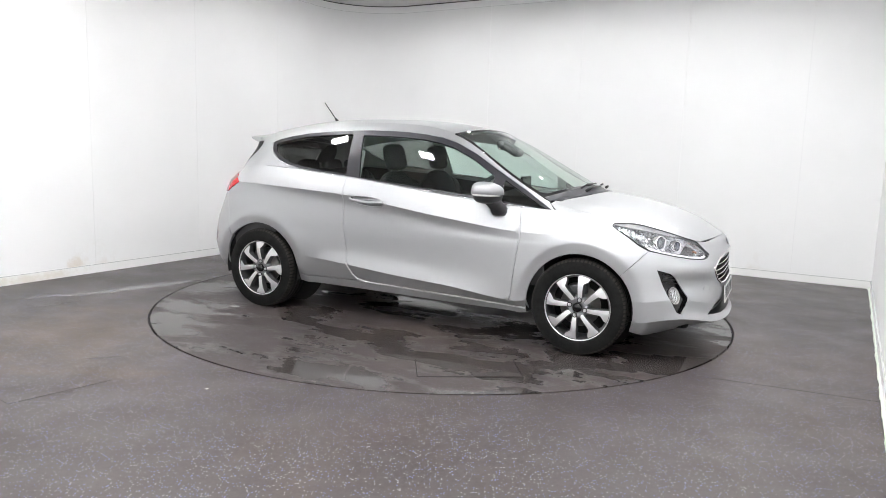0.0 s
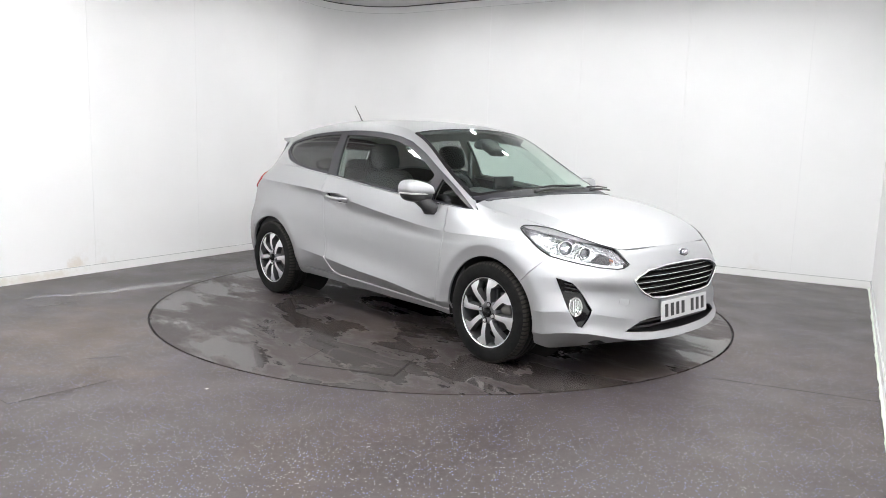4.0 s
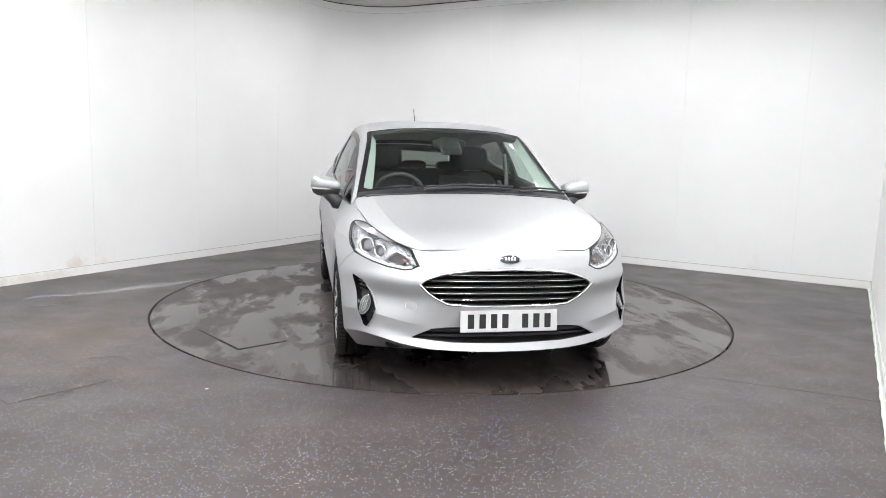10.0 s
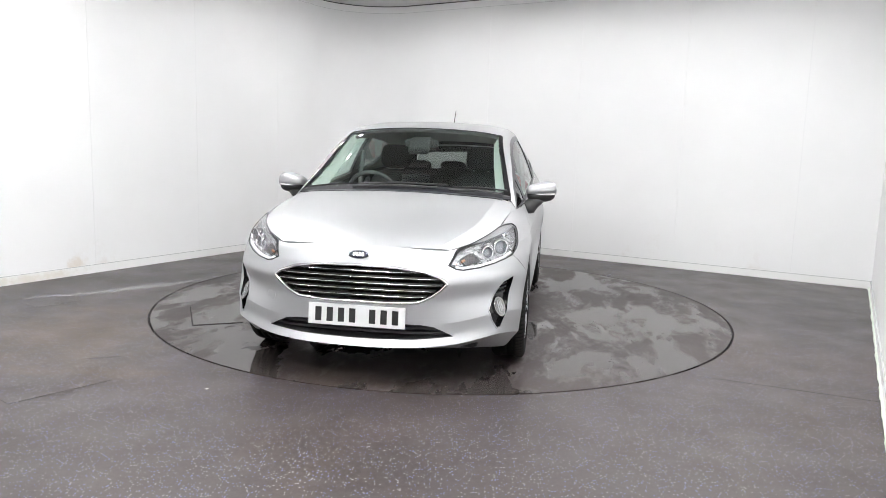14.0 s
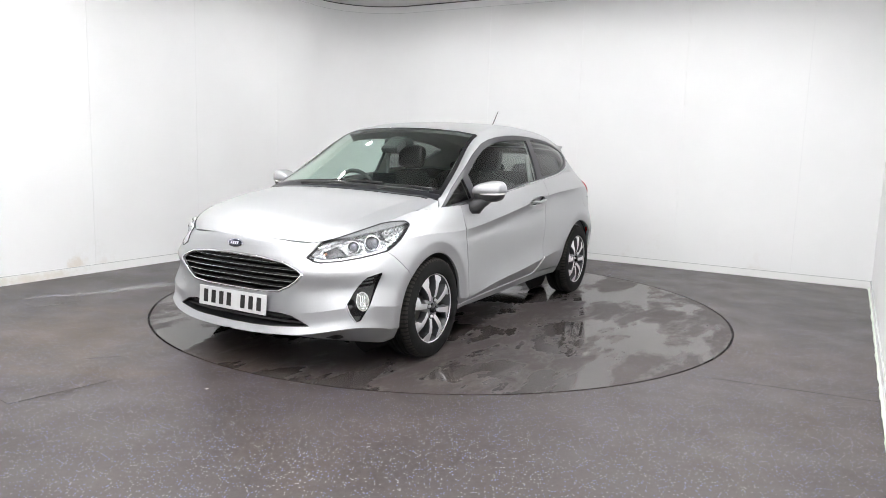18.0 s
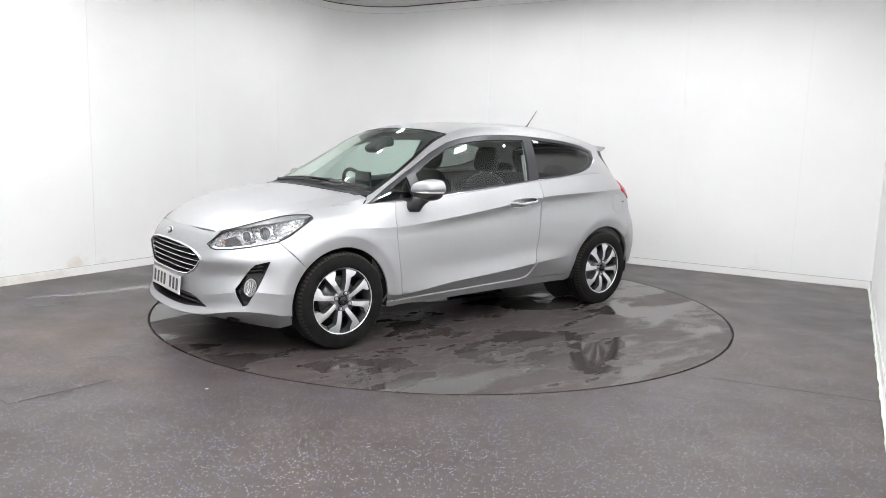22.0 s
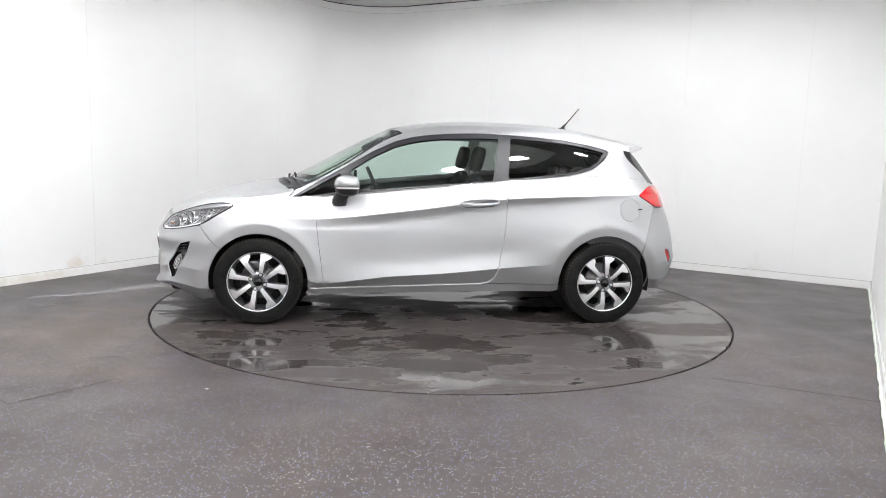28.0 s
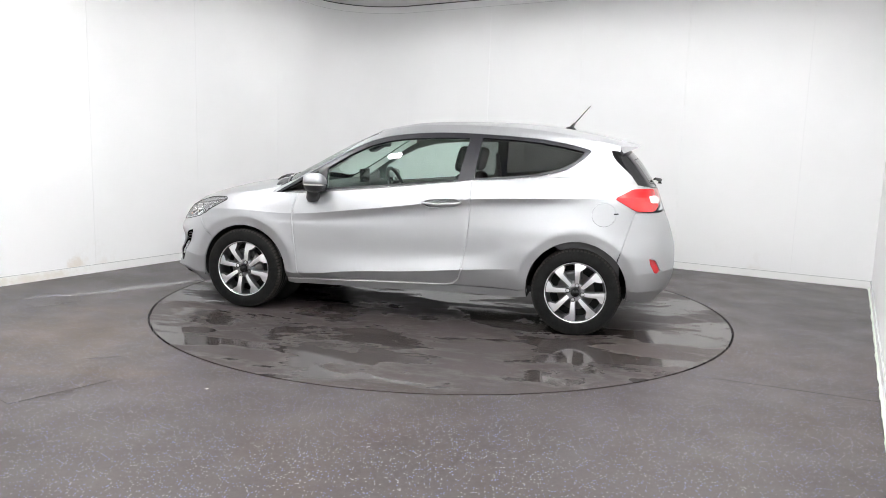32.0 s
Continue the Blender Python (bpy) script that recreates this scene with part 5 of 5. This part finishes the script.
def tyre_rubber():
    m = material("tyre_tread", (0.01, 0.01, 0.01), 0.75, Specular_IOR_Level=0.14)
    pos = node(m, "ShaderNodeTexCoord").outputs["Object"]
    xyz = node(m, "ShaderNodeSeparateXYZ")
    link(m, pos, xyz.inputs[0])
    ang = maths(m, "ARCTAN2", xyz.outputs["X"], xyz.outputs["Z"])
    wave = maths(m, "SINE", maths(m, "MULTIPLY", ang, 92.0))
    rad = maths(m, "SQRT", maths(m, "ADD", maths(m, "MULTIPLY", xyz.outputs["X"], xyz.outputs["X"]), maths(m, "MULTIPLY", xyz.outputs["Z"], xyz.outputs["Z"])))
    outer = maths(m, "GREATER_THAN", rad, 0.286)
    bump(m, maths(m, "MULTIPLY", maths(m, "GREATER_THAN", wave, -0.5), outer), 0.9, 0.006)
    c = ramp(m, noise_node(m, 25, 5, 0.7, pos), [(0.35, (0.005, 0.005, 0.005)), (0.75, (0.012, 0.0118, 0.0115))])
    link(m, c, bsdf(m).inputs["Base Color"])
    return m


TYRE = tyre_rubber()
TREAD = material("dusty_tread", (0.022, 0.020, 0.018), 0.85, Specular_IOR_Level=0.2)
build_wheels()


def build_underside():
    for x, dz in ((FRONT_X, 0), (REAR_X, .012)):
        for s in (1, -1):
            bm = bmesh.new()
            rows = []
            for a in np.linspace(-12, 192, 31):
                c, q = math.cos(math.radians(a)), math.sin(math.radians(a))
                r = ARCH_R + .004
                rows.append([bm.verts.new((x + r * c, s * yy, WHEEL_Z + dz + r * q)) for yy in (.45, .60, .74, .818)])
            for p, q in zip(rows, rows[1:]):
                for k in range(3):
                    bm.faces.new((p[k], q[k], q[k + 1], p[k + 1]))
            car_part("wheel_arch_liner", bm, LINER, "black wheel arch liner")
            bm = bmesh.new()
            lathe(bm, [(.0001, 0), (ARCH_R + .003, 0)], 40, "y", (x, s * .46, WHEEL_Z + dz))
            car_part("wheel_well", bm, LINER)
    bm = bmesh.new()
    box(bm, (-1.70, -.44, .21), (1.62, .44, .30), .02)
    box(bm, (-.88, -.74, .222), (.88, .74, .27), .01)
    car_part("underbody", bm, LINER, "dark underbody", smooth=False)
    bm = bmesh.new()
    tube(bm, [(.9, -.1, .2), (-.9, -.1, .2), (-1.2, -.3, .2), (-1.6, -.45, .21)], .025, 10)
    car_part("exhaust_pipe", bm, STEEL)
    bm = bmesh.new()
    box(bm, (-1.30, -.70, .24), (-1.20, .70, .31), .03)
    car_part("rear_axle", bm, LINER, smooth=False)


build_underside()


# ---------------------------------------------------------------- mirrors, handles, wipers, aerial
def blob(bm, centre, size, n=3.0, rows=14, cols=28, z0=-1.0, z1=1.0):
    """Part of a soft box between two of its levels."""
    def sg(v, e):
        return math.copysign(abs(v) ** e, v)
    e = 2.0 / n
    grid = []
    for i in range(rows + 1):
        lat = math.asin(z0) + (math.asin(z1) - math.asin(z0)) * i / rows
        ring = []
        for k in range(cols):
            a = 2 * math.pi * k / cols
            ring.append(bm.verts.new((centre[0] + size[0] * sg(math.cos(lat), e) * sg(math.cos(a), e), centre[1] + size[1] * sg(math.cos(lat), e) * sg(math.sin(a), e), centre[2] + size[2] * sg(math.sin(lat), e))))
        grid.append(ring)
    for a, b in zip(grid, grid[1:]):
        for k in range(cols):
            bm.faces.new((a[k], a[(k + 1) % cols], b[(k + 1) % cols], b[k]))
    if z0 > -0.99:
        bm.faces.new(grid[0][::-1])
    if z1 < 0.99:
        bm.faces.new(grid[-1])
    return bm


def build_fittings():
    for door, side in zip(doors, (1, -1)):
        def shape(bm):
            for v in bm.verts:
                # swept: the outer end lies further back, the front is rounder
                d = v.co.y - .80
                if v.co.z > .968:
                    v.co.z = .968 + (v.co.z - .968) * (.66 + .34 * min(1.0, max(0.0, (d + .02) / .13)))
                v.co.x -= .30 * max(d, 0) * .5
                v.co.z += .04 * d
                v.co.y *= side
            return bm
        bm = blob(bmesh.new(), (.655, .885, .968), (.080, .102, .080), 3.6, z0=.0)
        part("mirror", shape(bm), PAINT, door, "silver door mirror cap", True)
        bm = blob(bmesh.new(), (.655, .884, .966), (.077, .096, .058), 2.8, z1=.0)
        part("mirror_shell", shape(bm), BLACK_TRIM, door, "black plastic lower mirror shell", True)
        bm = bmesh.new()
        tube(bm, [(.69, .785, .862), (.69, .81, .875), (.68, .835, .905), (.66, .87, .945)], [.060, .052, .045, .05], 12)
        for v in bm.verts:
            v.co.y *= side
            v.co.z = max(v.co.z, .835)
        part("mirror_arm", bm, BLACK_TRIM, door, "black mirror arm", True)
        bm = blob(bmesh.new(), (.656, .905, .962), (.083, .086, .011), 2.8, rows=4)
        part("side_repeater", shape(bm), material_reverse, door, "clear side indicator strip", True)
        bm = bmesh.new()
        box(bm, (.583, .81, .935), (.588, .925, 1.01), .002)
        part("mirror_glass", shape(bm), MIRROR_GLASS, door, "mirror glass")
        # handle: a dish and a grip over it
        skin_object("handle_dish", skin(BELT, DISH, lift=-.024, rim=0, gap=-.003), PAINT, door, "", side, offset=False)
        path = open_line(BELT, [(-.156, .866), (-.20, .870), (-.29, .875), (-.38, .882), (-.430, .885)], "xz", .004, 4)
        n = len(path)
        rad = [.006 + .0065 * math.sin(math.pi * min(1, max(0, (k + 1.2) / (n + 1.4)))) for k in range(n)]
        lift = BELT.locate(path, (1, 1, 1))
        nn = BELT.normal(lift[:, 0], lift[:, 1])
        path = path + nn * np.array([[.022 * math.sin(math.pi * k / (n - 1)) ** .5 if 0 < k < n - 1 else -.004] for k in range(n)])
        bm = bmesh.new()
        tube(bm, sided(path, side), rad, 12)
        part("door_handle", bm, PAINT, door, "silver door handle", True)
    # wipers
    for pts in ([(1.115, -.30, .985), (1.09, -.05, 1.0), (1.07, .28, .995)], [(1.10, .32, .985), (1.07, .50, .985), (1.03, .66, .97)]):
        bm = bmesh.new()
        tube(bm, [(x + .01, y, z + .012) for x, y, z in pts], [.011, .008, .005], 8)
        wiper = car_part("wiper", bm, BLACK_TRIM, "black wiper arm")
        bm = bmesh.new()
        tube(bm, [(x - .035, y + .02, z + .028) for x, y, z in pts], .006, 6)
        part("wiper_blade", bm, BLACK_TRIM, wiper, "", True)
    # cowl under the screen
    cowl = [(SCREEN.lo[0], 0), (.055, 0), (.065, SCREEN.hi[1]), (SCREEN.lo[0], SCREEN.hi[1])]
    whole("cowl", skin(SCREEN, cowl, mode="sv", lift=.003, rim=.004, gap=0), BLACK_SATIN, car, "black plastic cowl below the windscreen")
    # printed black border of the windscreen
    h = SCREEN.hi
    border = [(.055, 0), (h[0], 0), (h[0], h[1]), (h[0] - .016, h[1]), (h[0] - .016, .035), (h[0] - .03, .02), (.12, .024), (.085, .06), (.075, h[1]), (.055, h[1])]
    whole("screen_border", skin(SCREEN, border, mode="sv", lift=.0015, rim=0, gap=0), BLACK_GLOSS, car, "black printed border")
    ss = np.linspace(.09, h[0] - .04, 14)
    for side in (1, -1):
        bm = bmesh.new()
        rows = []
        for k, (q, r, n) in enumerate(zip(SCREEN.at(ss, 0 * ss + .024), SCREEN.at(ss, 0 * ss + .050), SCREEN.normal(ss, 0 * ss + .024))):
            deep = .085 - .035 * k / 13
            rows.append([bm.verts.new((p[0], p[1] * side, p[2])) for p in (q - n * .010, (q + r) / 2 - n * (.010 + deep * .5), r - n * (.010 + deep))])
        for a, b in zip(rows, rows[1:]):
            for k in range(2):
                bm.faces.new((a[k], b[k], b[k + 1], a[k + 1]))
        car_part("a_pillar_trim", bm, HEADLINER, "pale grey windscreen pillar trim")
    # black scuttle behind the bonnet
    g = HOOD.hi
    scuttle = [(g[0] - .030, .06), (g[0], .06), (g[0], g[1]), (g[0] - .075, g[1]), (g[0] - .068, g[1] * .5)]
    whole("scuttle", skin(HOOD, scuttle, mode="sv", lift=.004, rim=.004, gap=0), BLACK_SATIN, car, "black plastic scuttle behind the bonnet")
    # black edge of the screen on the pillar
    v3, v4 = GREEN.v[3], GREEN.v[4]
    side_edge = [(.02, v3 + .68 * (v4 - v3)), (SPLIT, v3 + .68 * (v4 - v3)), (SPLIT, v4), (.02, v4)]
    both("screen_edge", skin(GREEN, side_edge, mode="sv", lift=.0012, rim=.003, gap=0), BLACK_GLOSS, "black edge of the windscreen")
    # aerial
    bm = blob(bmesh.new(), (-1.105, 0, 1.423), (.042, .020, .026), 2.2)
    tube(bm, [(-1.112, 0, 1.43), (-1.122, 0, 1.455), (-1.14, 0, 1.478)], [.022, .013, .006], 12)
    aerial = car_part("aerial", bm, BLACK_TRIM, "black roof aerial")
    bm = bmesh.new()
    tube(bm, [(-1.13, 0, 1.465), (-1.247, 0, 1.606)], [.0045, .003], 8)
    part("aerial_rod", bm, BLACK_TRIM, aerial, "", True)
    # rear wiper
    bm = bmesh.new()
    tube(bm, [(-1.80, .0, 1.035), (-1.80, .0, 1.06), (-1.76, .12, 1.075), (-1.74, .30, 1.075)], [.02, .016, .009, .006], 8)
    car_part("rear_wiper", bm, BLACK_TRIM, "black rear wiper")


build_fittings()


# ---------------------------------------------------------------- cabin
def build_cabin():
    # door and side trims
    trim = [(1.00, .40), (1.02, .86), (.82, .895), (.54, .922), (0, .974), (-.5, 1.026), (-.9, 1.08), (-1.2, 1.095), (-1.5, 1.06), (-1.55, .35), (-1.0, .66), (-.8, .35)]
    both("door_trim", skin(BELT, trim, lift=-.05, rim=.0, gap=0, step=.05), DARK_PLASTIC, "black interior side trim")
    both("pillar_trim", skin(GREEN, GREEN.frame_outline(), [DOOR_GLASS, QUARTER_GLASS, SAIL], mode="sv", hole_mode="xz", lift=-.028, rim=0, gap=0, step=.04), HEADLINER, "pale grey pillar trim")
    whole("headlining", skin(ROOF, ROOF.frame_outline(), mode="sv", lift=-.03, rim=0, gap=0, step=.06), HEADLINER, car, "pale grey headlining")
    bm = bmesh.new()
    box(bm, (-1.60, -.70, .26), (1.0, .70, .30))
    car_part("cabin_floor", bm, DARK_CLOTH, "", smooth=False)
    # dashboard
    bm = bmesh.new()
    rows = []
    for y in np.linspace(-.70, .70, 29):
        b = 1 - (abs(y) / .72) ** 4
        hood = .035 * math.exp(-((y + .36) / .17) ** 2)
        rows.append([bm.verts.new(p) for p in ((1.03 - .06 * (y / .7) ** 2, y, .935), (.85, y, .958 + .008 * b), (.66, y, .955 + .01 * b + hood), (.58, y, .935 + hood), (.555, y, .88 + hood * .5), (.60, y, .70), (.75, y, .45))])
    for a, b in zip(rows, rows[1:]):
        for k in range(6):
            bm.faces.new((a[k], b[k], b[k + 1], a[k + 1]))
    dash = car_part("dashboard", bm, DARK_PLASTIC, "black dashboard")
    bm = bmesh.new()
    box(bm, (.57, -.10, .955), (.59, .10, 1.065), .006)
    part("display", bm, BLACK_GLOSS, dash, "dark display screen")
    bm = bmesh.new()
    box(bm, (.80, -.13, .968), (.84, .13, .974), .002)
    part("dash_vent", bm, CHROME, dash, "bright demister strip")
    bm = bmesh.new()
    box(bm, (-.2, -.11, .28), (.62, .11, .58), .04)
    car_part("centre_console", bm, DARK_PLASTIC, "", smooth=False)
    # steering wheel
    c, tilt = Vector((.40, -.36, .90)), math.radians(24)
    ax = Vector((-math.cos(tilt), 0, math.sin(tilt)))
    u, w = Vector((0, 1, 0)), ax.cross(Vector((0, 1, 0)))
    bm = bmesh.new()
    tube(bm, [c + (u * math.cos(t) + w * math.sin(t)) * .182 for t in np.linspace(0, 2 * math.pi, 40, endpoint=False)], .0155, 10, closed=True)
    wheel = car_part("steering_wheel", bm, DARK_PLASTIC, "black steering wheel")
    for a in (0, 180, 270):
        bm = bmesh.new()
        d = u * math.cos(math.radians(a)) - w * math.sin(math.radians(a)) if a == 270 else u * math.cos(math.radians(a))
        tube(bm, [c - ax * .02 + d * .04, c + d * .175], [.03, .016], 8)
        part("wheel_spoke", bm, DARK_PLASTIC, wheel, "", True)
    bm = blob(bmesh.new(), c - ax * .01, (.035, .075, .065), 2.6)
    part("wheel_boss", bm, DARK_PLASTIC, wheel, "", True)
    bm = bmesh.new()
    tube(bm, [c - ax * .02, c - ax * .22], .035, 10)
    part("steering_column", bm, DARK_PLASTIC, wheel, "", True)
    # seats
    for y in (.36, -.36):
        bm = blob(bmesh.new(), (.02, y, .48), (.27, .26, .10), 4)
        seat = car_part("front_seat", bm, DARK_CLOTH, "black cloth front seat")
        bm = blob(bmesh.new(), (0, 0, 0), (.070, .24, .31), 3.0)
        bmesh.ops.transform(bm, matrix=pose(-.27, y, .77, 0, -16, 0), verts=bm.verts)
        part("backrest", bm, DARK_CLOTH, seat, "", True)
        bm = blob(bmesh.new(), (0, 0, 0), (.042, .125, .098), 4.0)
        bmesh.ops.transform(bm, matrix=pose(-.345, y, 1.175, 0, -14, 0), verts=bm.verts)
        part("headrest", bm, DARK_CLOTH, seat, "", True)
        for k in (-.06, .06):
            bm = bmesh.new()
            tube(bm, [(-.335, y + k, 1.02), (-.347, y + k, 1.14)], .008, 8)
            part("headrest_post", bm, CHROME, seat, "chrome headrest post", True)
        for k in (-1, 1):
            bm = blob(bmesh.new(), (0, 0, 0), (.085, .045, .25), 2.6)
            bmesh.ops.transform(bm, matrix=pose(-.26, y + .23 * k, .76, 0, -16, 0), verts=bm.verts)
            part("bolster", bm, DARK_CLOTH, seat, "", True)
    bm = blob(bmesh.new(), (-.78, 0, .50), (.26, .62, .09), 5)
    bench = car_part("rear_bench", bm, DARK_CLOTH, "black cloth rear bench")
    bm = blob(bmesh.new(), (0, 0, 0), (.07, .60, .30), 5)
    bmesh.ops.transform(bm, matrix=pose(-1.08, 0, .77, 0, -18, 0), verts=bm.verts)
    part("backrest", bm, DARK_CLOTH, bench, "", True)
    for y in (-.33, 0, .33):
        bm = blob(bmesh.new(), (0, 0, 0), (.045, .12, .05), 3)
        bmesh.ops.transform(bm, matrix=pose(-1.17, y, 1.085, 0, -14, 0), verts=bm.verts)
        part("headrest", bm, DARK_CLOTH, bench, "", True)
    bm = bmesh.new()
    box(bm, (-1.62, -.58, .98), (-1.24, .58, 1.0), .005)
    car_part("parcel_shelf", bm, DARK_CLOTH, "", smooth=False)
    # inside mirror and sensor box
    bm = blob(bmesh.new(), (.40, -.0, 1.285), (.022, .125, .035), 3.4)
    car_part("inside_mirror", bm, BLACK_TRIM, "black inside mirror")
    bm = bmesh.new()
    box(bm, (-.10, -.075, -.03), (.09, .075, .025), .02)
    bmesh.ops.transform(bm, matrix=pose(.45, 0, 1.268, 0, 29, 0), verts=bm.verts)
    car_part("sensor_box", bm, BLACK_TRIM, "black sensor housing", smooth=False)
    for s in (1, -1):
        bm = bmesh.new()
        tube(bm, [(-.43, s * .665, 1.22), (-.46, s * .70, 1.0), (-.5, s * .72, .6)], [.016, .02, .02], 6)
        car_part("seat_belt", bm, material_belt, "pale seat belt")


material_belt = material("belt_web", (0.30, 0.30, 0.29), 0.8)
build_cabin()


# ---------------------------------------------------------------- what moves
def motions():
    for thing in (turntable, car):
        walk(thing, [(t, pose(*AXIS, 0, 0, 0, START_TURN + TURN_RATE * t)) for t in range(0, 33)])


motions()
